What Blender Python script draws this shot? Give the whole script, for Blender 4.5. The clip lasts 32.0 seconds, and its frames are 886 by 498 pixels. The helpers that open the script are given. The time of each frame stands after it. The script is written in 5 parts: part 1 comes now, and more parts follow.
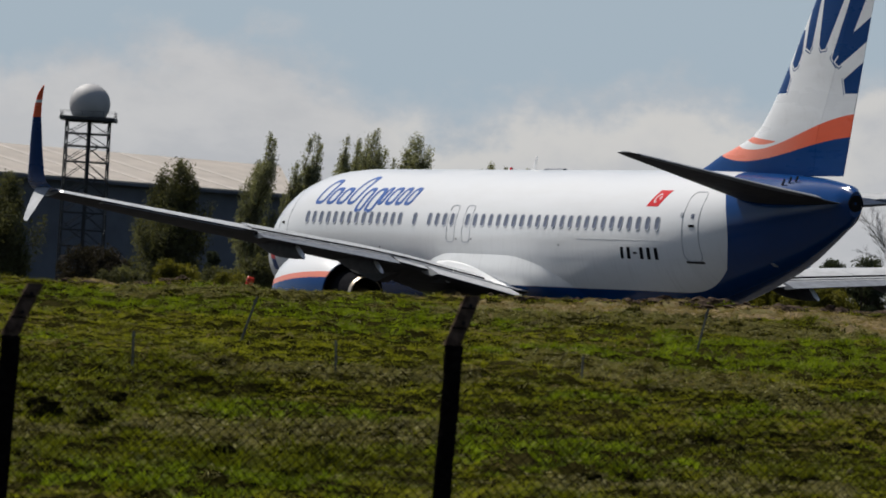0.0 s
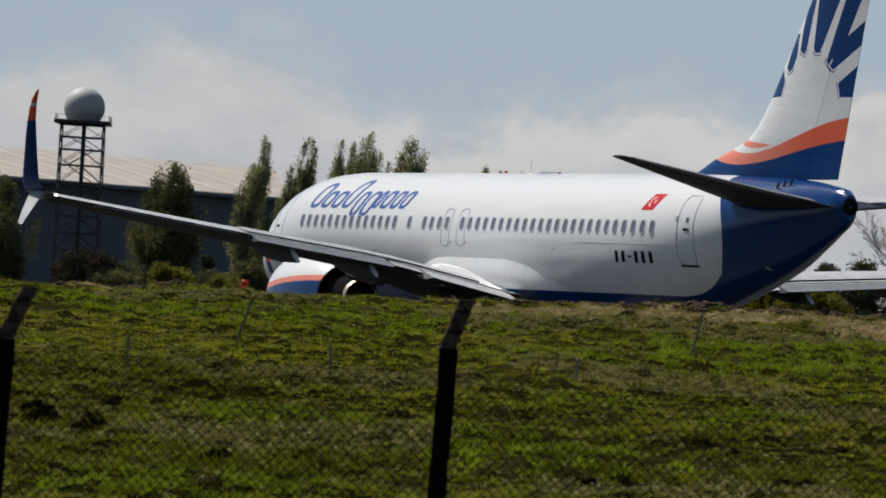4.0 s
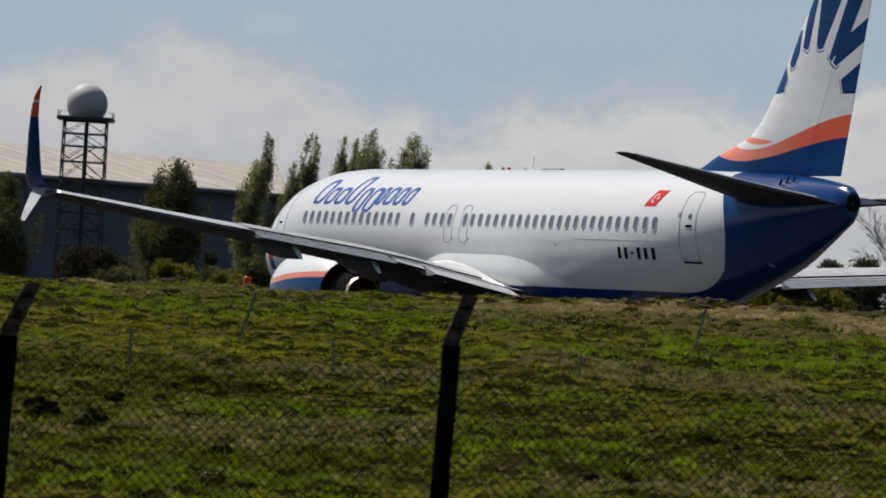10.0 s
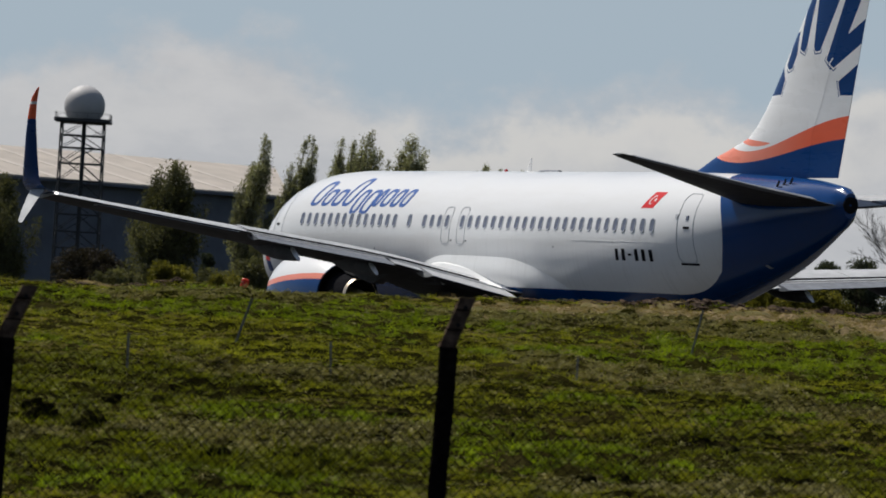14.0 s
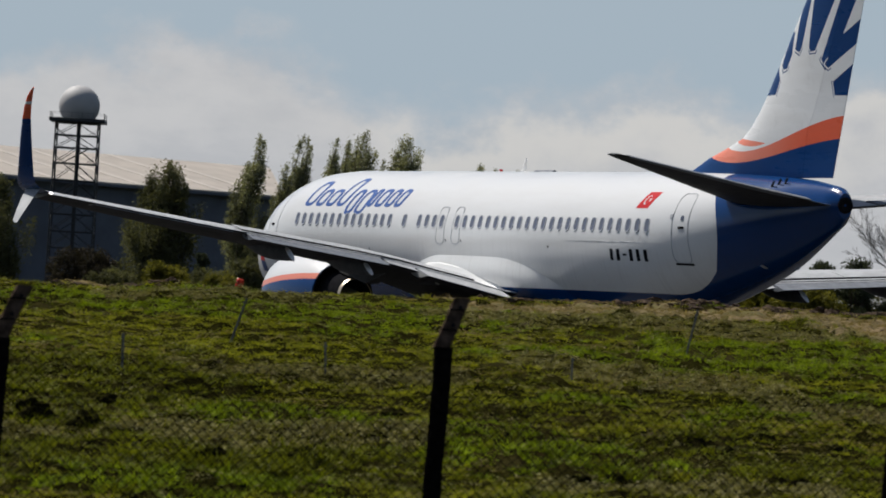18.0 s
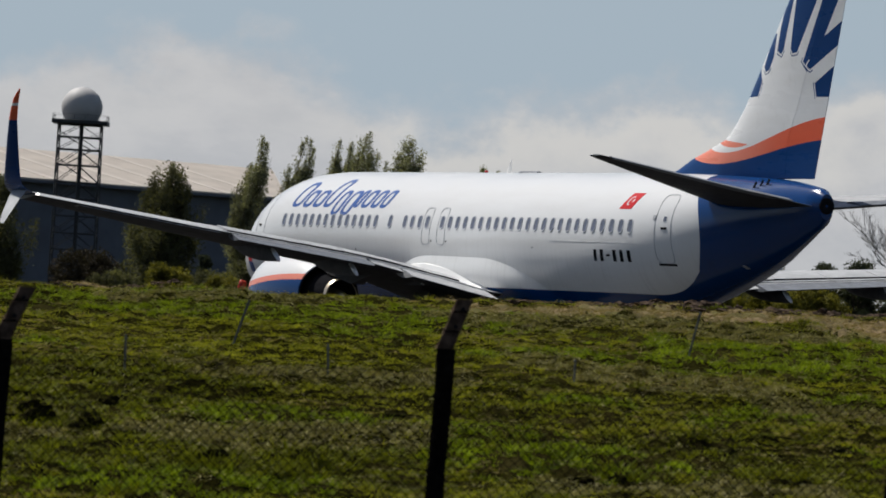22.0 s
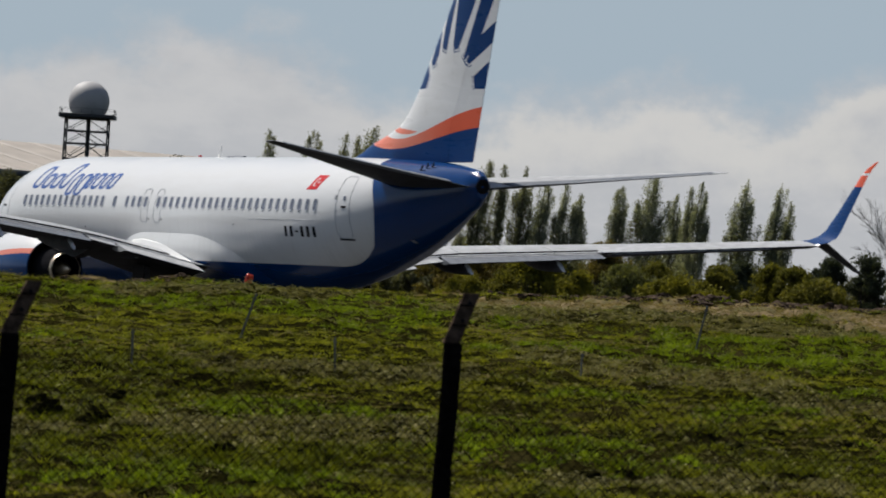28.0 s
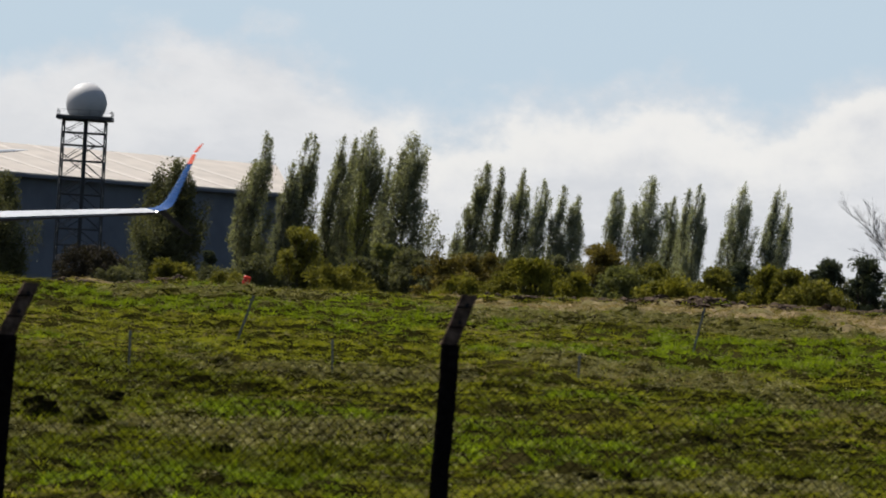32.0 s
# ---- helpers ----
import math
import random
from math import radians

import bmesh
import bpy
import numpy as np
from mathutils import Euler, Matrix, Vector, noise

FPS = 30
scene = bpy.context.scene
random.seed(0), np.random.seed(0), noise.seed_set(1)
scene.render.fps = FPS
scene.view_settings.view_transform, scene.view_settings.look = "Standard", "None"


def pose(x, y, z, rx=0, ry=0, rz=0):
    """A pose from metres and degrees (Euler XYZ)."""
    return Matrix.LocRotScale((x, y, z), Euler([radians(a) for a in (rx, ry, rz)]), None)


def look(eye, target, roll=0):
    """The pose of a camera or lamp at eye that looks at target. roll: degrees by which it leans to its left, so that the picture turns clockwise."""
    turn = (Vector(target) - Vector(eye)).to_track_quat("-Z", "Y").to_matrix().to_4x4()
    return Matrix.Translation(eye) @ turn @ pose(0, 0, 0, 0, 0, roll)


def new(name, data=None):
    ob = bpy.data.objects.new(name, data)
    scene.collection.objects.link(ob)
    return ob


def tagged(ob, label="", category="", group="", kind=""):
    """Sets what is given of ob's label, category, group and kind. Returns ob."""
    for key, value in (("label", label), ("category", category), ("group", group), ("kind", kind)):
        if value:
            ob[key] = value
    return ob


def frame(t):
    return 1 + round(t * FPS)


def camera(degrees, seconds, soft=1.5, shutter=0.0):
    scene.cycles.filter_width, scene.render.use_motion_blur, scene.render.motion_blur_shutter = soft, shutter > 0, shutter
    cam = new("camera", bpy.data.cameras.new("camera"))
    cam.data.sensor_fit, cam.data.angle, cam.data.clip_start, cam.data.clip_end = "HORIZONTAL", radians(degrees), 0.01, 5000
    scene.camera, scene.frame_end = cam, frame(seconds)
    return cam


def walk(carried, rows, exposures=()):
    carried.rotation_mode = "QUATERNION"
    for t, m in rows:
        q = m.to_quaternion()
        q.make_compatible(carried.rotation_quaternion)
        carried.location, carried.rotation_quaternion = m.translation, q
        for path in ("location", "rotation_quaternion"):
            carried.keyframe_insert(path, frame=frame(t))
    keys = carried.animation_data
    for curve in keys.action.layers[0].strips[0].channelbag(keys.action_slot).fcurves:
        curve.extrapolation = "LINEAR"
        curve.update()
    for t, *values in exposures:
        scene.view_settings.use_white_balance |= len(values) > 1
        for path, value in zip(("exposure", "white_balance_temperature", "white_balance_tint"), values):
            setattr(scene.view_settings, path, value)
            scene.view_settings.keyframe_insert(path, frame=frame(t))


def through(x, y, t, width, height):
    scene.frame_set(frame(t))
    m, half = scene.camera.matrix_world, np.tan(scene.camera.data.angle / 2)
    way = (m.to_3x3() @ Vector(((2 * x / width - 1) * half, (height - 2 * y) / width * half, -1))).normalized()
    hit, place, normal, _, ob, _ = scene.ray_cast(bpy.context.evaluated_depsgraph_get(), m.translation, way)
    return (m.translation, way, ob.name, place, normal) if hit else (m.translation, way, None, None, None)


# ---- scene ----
EYE = Vector((-194.306, 81.153, 0.5815))
YAW, PITCH, ROLL = -24.149, 0.752, 3.36
FWD = Vector((math.cos(radians(YAW)), math.sin(radians(YAW)), 0.0))
RGT = Vector((math.sin(radians(YAW)), -math.cos(radians(YAW)), 0.0))

cam = camera(7.2, 32.0, soft=1.75, shutter=0.4)
cam.data.dof.use_dof, cam.data.dof.focus_distance, cam.data.dof.aperture_fstop = True, 140.0, 11.0
# seconds, heading and tilt of the hand-steadied camera, in degrees
PATH = [
    (0, -24.1492, 0.7523), (0.5, -24.1630, 0.7605), (1, -24.1699, 0.7609), (1.5, -24.1695, 0.7677), (2, -24.1759, 0.7750),
    (2.5, -24.1898, 0.7828), (3, -24.1889, 0.7970), (3.5, -24.1893, 0.7901), (5.5, -24.1975, 0.7694), (6, -24.1979, 0.7625),
    (6.5, -24.1902, 0.7759), (7, -24.1837, 0.7686), (7.5, -24.1837, 0.7686), (8, -24.1837, 0.7686), (8.5, -24.1626, 0.7673),
    (9, -24.1556, 0.7600), (9.5, -24.1638, 0.7462), (10, -24.1703, 0.7535), (10.5, -24.1703, 0.7535), (11, -24.1695, 0.7677),
    (11.5, -24.1695, 0.7677), (12, -24.1699, 0.7609), (12.5, -24.1695, 0.7677), (13, -24.1833, 0.7755), (13.5, -24.1971, 0.7763),
    (14, -24.1906, 0.7690), (14.5, -24.1975, 0.7694), (16.5, -24.2328, 0.7715), (17, -24.2186, 0.7706), (17.5, -24.2255, 0.7779),
    (18, -24.2328, 0.7715), (18.5, -24.2121, 0.7633), (19, -24.1841, 0.7612), (19.5, -24.1634, 0.7531), (20, -24.1703, 0.7535),
    (20.5, -24.1763, 0.7681), (21, -24.1833, 0.7755), (21.5, -24.1902, 0.7759), (22, -24.2109, 0.7840), (22.5, -24.2044, 0.7767),
    (23, -24.1975, 0.7694), (23.5, -24.1772, 0.7539), (24, -24.1776, 0.7470), (24.5, -24.1707, 0.7466), (25, -24.1699, 0.7604),
    (25.5, -24.1630, 0.7605), (27.5, -24.1715, 0.7324), (28, -24.1573, 0.7316), (28.5, -24.1707, 0.7466), (29, -24.1634, 0.7531),
    (29.5, -24.1699, 0.7604), (30, -24.1772, 0.7539), (30.5, -24.1776, 0.7470), (31, -24.1630, 0.7605), (31.5, -24.1703, 0.7535),
    (32, -24.1776, 0.7470),
]


def aimed(yaw, tilt):
    a, b = radians(yaw), radians(tilt)
    return look(EYE, EYE + Vector((math.cos(a) * math.cos(b), math.sin(a) * math.cos(b), math.sin(b))) * 100, ROLL)


walk(cam, [(t, aimed(a, b)) for t, a, b in PATH],
     exposures=[(0.0, 0.12), (28.4, 0.12), (29.0, 0.22), (30.0, 0.48), (31.0, 0.60), (32.0, 0.64)])


def site(u, d, z=0.0):
    """A place u metres right of and d metres ahead of the viewer, at height z."""
    p = EYE + FWD * d + RGT * u
    return Vector((p.x, p.y, z))


# ---- light ----
SUN_YAW, SUN_HIGH = 20.0, 53.0
CLOUD_SHIFT = (0.31, 0.12, 0.02)
world = bpy.data.worlds.new("sky")
scene.world = world
world.use_nodes = True
wt = world.node_tree
wt.nodes.clear()


class S:
    """A shader value that takes arithmetic."""
    def __init__(self, tree, out):
        self.tree, self.out = tree, out

    def op(self, kind, *others):
        n = self.tree.nodes.new("ShaderNodeMath")
        n.operation = kind
        for i, v in enumerate((self, *others)):
            if isinstance(v, S):
                self.tree.links.new(v.out, n.inputs[i])
            else:
                n.inputs[i].default_value = v
        return S(self.tree, n.outputs[0])

    def __add__(self, o): return self.op("ADD", o)
    def __sub__(self, o): return self.op("SUBTRACT", o)
    def __mul__(self, o): return self.op("MULTIPLY", o)
    def __truediv__(self, o): return self.op("DIVIDE", o)
    def __gt__(self, o): return self.op("GREATER_THAN", o)
    def __lt__(self, o): return self.op("LESS_THAN", o)
    def hi(self, o): return self.op("MAXIMUM", o)
    def lo(self, o): return self.op("MINIMUM", o)

    def ramp(self, a, b, c=0.0, d=1.0, soft=True):
        n = self.tree.nodes.new("ShaderNodeMapRange")
        n.interpolation_type = "SMOOTHSTEP" if soft else "LINEAR"
        self.tree.links.new(self.out, n.inputs["Value"])
        for k, v in zip(("From Min", "From Max", "To Min", "To Max"), (a, b, c, d)):
            n.inputs[k].default_value = v
        return S(self.tree, n.outputs["Result"])


def colour_mix(tree, fac, a, b, kind="MIX"):
    n = tree.nodes.new("ShaderNodeMix")
    n.data_type, n.blend_type = "RGBA", kind
    for sock, v in ((n.inputs[0], fac), (n.inputs[6], a), (n.inputs[7], b)):
        if isinstance(v, S):
            tree.links.new(v.out, sock)
        elif isinstance(v, (int, float)):
            sock.default_value = v
        else:
            sock.default_value = (*v, 1.0)
    return S(tree, n.outputs[2])


def grain(tree, scale, detail=4.0, rough=0.55, coords="Object", stretch=(1, 1, 1), shift=(0, 0, 0)):
    tc = tree.nodes.new("ShaderNodeTexCoord")
    mp = tree.nodes.new("ShaderNodeMapping")
    mp.inputs["Scale"].default_value = stretch
    mp.inputs["Location"].default_value = shift
    tree.links.new(tc.outputs[coords], mp.inputs["Vector"])
    n = tree.nodes.new("ShaderNodeTexNoise")
    n.inputs["Scale"].default_value, n.inputs["Detail"].default_value, n.inputs["Roughness"].default_value = scale, detail, rough
    tree.links.new(mp.outputs[0], n.inputs["Vector"])
    return S(tree, n.outputs["Fac"])


def build_world():
    sky = wt.nodes.new("ShaderNodeTexSky")
    sky.sky_type, sky.sun_disc = "NISHITA", False
    sky.sun_elevation, sky.sun_rotation = radians(SUN_HIGH), radians(90 - SUN_YAW)
    sky.air_density, sky.dust_density, sky.ozone_density = 1.0, 1.5, 1.0
    tc = wt.nodes.new("ShaderNodeTexCoord")
    xyz = wt.nodes.new("ShaderNodeSeparateXYZ")
    wt.links.new(tc.outputs["Generated"], xyz.inputs[0])
    x, y, up = (S(wt, xyz.outputs[k]) for k in "XYZ")
    ahead = (x * FWD.x + y * FWD.y).hi(0.05)
    side, rise = (x * RGT.x + y * RGT.y) / ahead, up / ahead

    def swell(at, wide, tall):
        """One heap of the cloud bank: where it stands, its half width and height."""
        k = (side - at) / wide
        return (k * k * -1.0).op("EXPONENT") * tall
    top = swell(-0.038, 0.016, 0.0065) + swell(-0.018, 0.012, 0.0050) + swell(0.036, 0.009, 0.0030) + swell(0.060, 0.011, 0.0060) + 0.0350
    big = grain(wt, 34.0, 9.0, 0.56, "Generated", (1, 1, 1.5), CLOUD_SHIFT)
    puff = grain(wt, 120.0, 6.0, 0.6, "Generated", (1, 1, 1.2), CLOUD_SHIFT)
    depth = (top - rise) * 100.0 + (big - 0.5) * 3.2 + (puff - 0.5) * 1.3
    mask = depth.ramp(-0.25, 0.75, 0.0, 0.92)
    inner = grain(wt, 70.0, 7.0, 0.6, "Generated", (1, 1, 2.2))
    white = colour_mix(wt, inner.ramp(0.34, 0.66), (4.35, 4.42, 4.62), (5.0, 5.0, 5.1))
    rim = depth.ramp(0.15, 0.7) * depth.ramp(0.7, 1.7, 1.0, 0.0) * side.ramp(-0.02, 0.0, 0.25, 1.0)
    white = colour_mix(wt, rim * 0.8, white, (5.9, 5.75, 5.5))
    white = colour_mix(wt, up.ramp(0.0, 0.030, 0.35, 0.0), white, (4.5, 4.6, 4.8))
    sunward = (x * math.cos(radians(SUN_YAW)) + y * math.sin(radians(SUN_YAW))).ramp(-0.75, 0.65)
    white = colour_mix(wt, sunward, (0.9, 1.05, 1.4), white)
    haze = up.ramp(0.045, 0.16, 0.9, 0.0) * sunward.ramp(0.0, 0.9, 0.2, 1.0)
    dim = colour_mix(wt, 1.0, S(wt, sky.outputs[0]), (0.47, 0.5, 0.54), "MULTIPLY")
    blue = colour_mix(wt, haze, dim, (3.5, 4.3, 5.05))
    high = grain(wt, 2.6, 6.0, 0.55, "Generated", (1, 1, 1.4))
    blue = colour_mix(wt, high.ramp(0.46, 0.62, 0.0, 0.35) * up.ramp(0.08, 0.2), blue, (2.6, 2.6, 2.6))
    mixed = colour_mix(wt, mask, blue, white)
    bg = wt.nodes.new("ShaderNodeBackground")
    bg.inputs["Strength"].default_value = 0.1
    wt.links.new(mixed.out, bg.inputs["Color"])
    out = wt.nodes.new("ShaderNodeOutputWorld")
    wt.links.new(bg.outputs[0], out.inputs["Surface"])


build_world()
lamp = bpy.data.lights.new("sun", "SUN")
lamp.energy, lamp.angle, lamp.color = 4.2, radians(0.5), (1.0, 0.96, 0.90)
sun = new("sun", lamp)
_a, _b = radians(SUN_YAW), radians(SUN_HIGH)
sun.matrix_world = look((0, 0, 60), Vector((0, 0, 60)) - Vector((math.cos(_a) * math.cos(_b), math.sin(_a) * math.cos(_b), math.sin(_b))))


# ---- materials ----
def surface(name, base, rough=0.5, metal=0.0, vary=0.25, fine=8.0, coarse=0.6, bump=0.0, coat=0.0, tint=None, random_by="", shine=None):
    """A procedural surface: base colour varied at two scales, with fine relief."""
    m = bpy.data.materials.new(name)
    m.use_nodes = True
    t = m.node_tree
    b = t.nodes["Principled BSDF"]
    dark = tuple(c * (1 - vary) for c in base)
    light = tuple(min(1, c * (1 + vary * 0.6)) for c in base)
    g1, g2 = grain(t, fine, 5), grain(t, coarse, 3)
    col = colour_mix(t, g1.ramp(0.3, 0.7), dark, light)
    if tint:
        col = colour_mix(t, g2.ramp(0.42, 0.68), col, tint)
    else:
        col = colour_mix(t, g2.ramp(0.35, 0.75, 0, 0.35), col, dark)
    if random_by:
        if random_by == "island":
            n = t.nodes.new("ShaderNodeNewGeometry")
            r = S(t, n.outputs["Random Per Island"])
        else:
            n = t.nodes.new("ShaderNodeObjectInfo")
            r = S(t, n.outputs["Random"])
        col = colour_mix(t, 1.0, col, colour_mix(t, r, (0.55, 0.55, 0.55), (1.35, 1.35, 1.3)), "MULTIPLY")
    t.links.new(col.out, b.inputs["Base Color"])
    b.inputs["Roughness"].default_value, b.inputs["Metallic"].default_value = rough, metal
    b.inputs["Coat Weight"].default_value = coat
    b.inputs["Specular IOR Level"].default_value = shine if shine is not None else (0.05 if rough > 0.8 else 0.35)
    b.inputs["Coat Roughness"].default_value = 0.08
    if bump:
        n = t.nodes.new("ShaderNodeBump")
        n.inputs["Strength"].default_value, n.inputs["Distance"].default_value = bump, 0.02
        t.links.new(g1.out, n.inputs["Height"])
        t.links.new(n.outputs[0], b.inputs["Normal"])
    return m


def place_of(t):
    tc = t.nodes.new("ShaderNodeTexCoord")
    xyz = t.nodes.new("ShaderNodeSeparateXYZ")
    t.links.new(tc.outputs["Object"], xyz.inputs[0])
    return [S(t, xyz.outputs[k]) for k in "XYZ"]


SALMON = (0.86, 0.27, 0.18)
WHITE, BLUE, ORANGE = (0.80, 0.80, 0.79), (0.001, 0.040, 0.162), (0.80, 0.135, 0.065)


def livery(name, paint, rough=0.3, coat=0.0, shine=0.10):
    """Aircraft paint; paint(tree, x, y, z) gives the colour by the place on the airframe."""
    m = bpy.data.materials.new(name)
    m.use_nodes = True
    t = m.node_tree
    b = t.nodes["Principled BSDF"]
    col = paint(t, *place_of(t))
    grime = grain(t, 0.9, 6, 0.6, stretch=(0.35, 1, 2.2))
    spots = grain(t, 14.0, 4, 0.6, stretch=(0.5, 1, 1))
    col = colour_mix(t, grime.ramp(0.42, 0.75, 0, 0.22), col, colour_mix(t, 1.0, col, (0.74, 0.72, 0.68), "MULTIPLY"))
    col = colour_mix(t, spots.ramp(0.62, 0.8, 0, 0.3), col, colour_mix(t, 1.0, col, (0.6, 0.58, 0.54), "MULTIPLY"))
    t.links.new(col.out, b.inputs["Base Color"])
    t.links.new(grime.ramp(0.3, 0.8, rough, rough + 0.14).out, b.inputs["Roughness"])
    b.inputs["Coat Weight"].default_value, b.inputs["Coat Roughness"].default_value = coat, 0.1
    b.inputs["Specular IOR Level"].default_value = shine
    return m


def paint_body(t, x, y, z):
    s = x * -1.0
    v, e = z - 3.85, (s - 31.0).hi(0.0)
    blue = ((s + v * v * 0.55) > 33.85).hi(z < (e * e * 0.12 + 2.21))
    col = colour_mix(t, blue, WHITE, BLUE)
    streak = grain(t, 5.0, 5, 0.6, stretch=(1.6, 0.1, 0.16)).ramp(0.48, 0.72)
    below = z.ramp(2.4, 3.75, 1.0, 0.25) * (z < 3.78)
    return colour_mix(t, streak * below * 0.16, col, colour_mix(t, 1.0, col, (0.45, 0.43, 0.40), "MULTIPLY"))


def inside(t, s, z, corners, grow=0.0):
    """1 inside a convex outline with its corners in turn (counter-clockwise in s, z)."""
    m = None
    for (a, b), (c, d) in zip(corners, corners[1:] + corners[:1]):
        e = (z - b) * (c - a) - (s - a) * (d - b)
        e = e / math.hypot(c - a, d - b) + grow
        m = e if m is None else m.lo(e)
    return m > 0.0


def paint_fin(t, x, y, z):
    s = x * -1.0
    q = s - 34.5
    low = q * q * q * -0.00601 + q * q * 0.01602 + q * 0.14608 + 5.845
    high = q * q * q * -0.0110 + q * q * 0.03626 + q * 0.2105 + 6.158
    v = s - 33.35
    thin_low = v * v * 0.12 + 6.088
    thin_high = (s - 32.5) * -0.08 + 6.30
    band = colour_mix(t, s.ramp(33.2, 36.6), SALMON, ORANGE)      # the band deepens towards the rudder
    col = colour_mix(t, z < high, WHITE, band)
    col = colour_mix(t, (z < thin_high) * (z > thin_low) * (s < 34.1), col, band)
    col = colour_mix(t, z < low, col, BLUE)
    for ray, (a, b) in zip(RAYS, RAY_ENDS):
        near = ((s - a) * (s - a) + (z - b) * (z - b)) < 0.05
        col = colour_mix(t, inside(t, s, z, ray, 0.075) * near, col, BLUE)
        col = colour_mix(t, inside(t, s, z, ray, 0.045) * near, col, WHITE)
        col = colour_mix(t, inside(t, s, z, ray), col, BLUE)
    dirt = grain(t, 2.2, 6, 0.65, stretch=(1, 1, 1)).ramp(0.52, 0.75, 0.0, 0.10)
    return colour_mix(t, dirt * 2.0, col, colour_mix(t, 1.0, col, (0.6, 0.6, 0.58), "MULTIPLY"))


RAYS = [
    [(33.5, 7.37), (34.46, 7.40), (34.63, 7.79), (34.30, 8.25), (33.9, 8.25)],
    [(34.62, 8.16), (34.80, 8.02), (35.00, 8.08), (35.20, 8.40), (35.22, 9.0), (34.9, 9.0)],
    [(35.37, 8.55), (35.62, 8.46), (35.74, 8.60), (36.05, 9.85), (36.3, 11.6), (35.6, 11.6)],
    [(36.12, 8.60), (36.22, 8.48), (36.45, 8.50), (37.26, 9.72), (38.0, 11.2), (36.3, 11.2)],
    [(36.78, 8.27), (36.98, 8.10), (37.73, 8.87), (38.25, 9.71), (39.2, 11.2), (38.2, 11.0)],
    [(36.95, 8.16), (37.12, 8.06), (38.70, 8.83), (38.80, 9.42), (37.73, 8.90)],
    [(37.36, 7.72), (37.46, 7.37), (38.6, 7.37), (38.8, 8.44)],
]


RAY_ENDS = [(34.55, 7.58), (34.88, 8.05), (35.58, 8.50), (36.32, 8.48), (36.88, 8.18), (37.03, 8.10), (37.41, 7.55)]


def paint_winglet(t, x, y, z):
    col = colour_mix(t, z > 5.66, BLUE, ORANGE)
    return colour_mix(t, (z > 6.02) * (z < 6.09), col, WHITE)


def paint_nacelle(t, x, y, z):
    s = x * -1.0 - 15.0
    edge = s * 0.17 - s * s * 0.025 + 1.86
    col = colour_mix(t, z < (edge + 0.16), WHITE, SALMON)
    return colour_mix(t, z < edge, col, BLUE)


M_BODY = livery("airframe_paint", paint_body, 0.14, shine=0.35)
M_FIN = livery("fin_paint", paint_fin, 0.25, shine=0.1)
M_WINGLET = livery("winglet_paint", paint_winglet, 0.2, shine=0.25)
M_NACELLE = livery("nacelle_paint", paint_nacelle, 0.16, shine=0.5)
M_WHITE = livery("white_paint", lambda t, x, y, z: colour_mix(t, 0.0, WHITE, WHITE))
M_BLUE = livery("blue_paint", lambda t, x, y, z: colour_mix(t, 0.0, BLUE, BLUE))
M_WORD = livery("word_paint", lambda t, x, y, z: colour_mix(t, 0.0, (0.07, 0.14, 0.38), BLUE))
M_RED = livery("red_paint", lambda t, x, y, z: colour_mix(t, 0.0, (0.62, 0.03, 0.03), BLUE))
M_WING = surface("wing_grey", (0.46, 0.47, 0.48), 0.55, 0.0, 0.18, 3.0, 0.4, shine=0.06)
# Wing grey taken near black: shade under the airframe put into the colour.
M_UNDERSHADE = surface("wing_underside_shade", (0.062, 0.060, 0.059), 0.6, 0.0, 0.25, 3.0, 0.4, shine=0.04)
# Fairing grey darkened to carry the shade beneath the wing.
M_CANOE = surface("fairing_shade_grey", (0.085, 0.087, 0.092), 0.6, 0.0, 0.2, 5.0, 0.6, shine=0.1)
M_FLAP = surface("flap_grey", (0.20, 0.215, 0.24), 0.55, 0.0, 0.2, 5.0, 0.6, shine=0.06)
M_BARE = surface("bare_metal", (0.55, 0.55, 0.56), 0.45, 0.9, 0.15, 4.0, 0.8)
M_RIM = surface("cream_metal", (0.66, 0.56, 0.42), 0.4, 0.6, 0.2, 5.0, 1.0)
M_TYRE = surface("tyre_rubber", (0.025, 0.025, 0.026), 0.8, 0.0, 0.3, 20.0, 2.0, 0.2)
M_DARK = surface("dark_gap", (0.018, 0.018, 0.020), 0.9, 0.0, 0.2, shine=0.0)
M_SEAM = surface("door_seam", (0.48, 0.49, 0.51), 0.5, 0.0, 0.2)
M_PANE = surface("window_pane", (0.13, 0.14, 0.19), 0.2, 0.0, 0.2, 3.0, 1.0, coat=0.5)
M_FRAME = surface("window_frame", (0.52, 0.53, 0.56), 0.4, 0.0, 0.1)
M_LAP = surface("lap_joint", (0.74, 0.74, 0.735), 0.5, 0.0, 0.1)


# ---- mesh helpers ----
def mesh_of(name, verts, faces, material, smooth=True):
    me = bpy.data.meshes.new(name)
    me.from_pydata([tuple(v) for v in verts], [], faces)
    me.materials.append(material)
    if smooth:
        me.polygons.foreach_set("use_smooth", [True] * len(me.polygons))
    me.update()
    return me


def part(name, me, parent=None, label="", m=None):
    ob = new(name, me)
    if parent is not None:
        ob.parent = parent
    if m is not None:
        ob.matrix_basis = m
    return tagged(ob, label)


def thing(name, label, category, group="", kind="", m=None):
    ob = new(name)
    ob.empty_display_size = 0.3
    if m is not None:
        ob.matrix_basis = m
    return tagged(ob, label, category, group, kind)


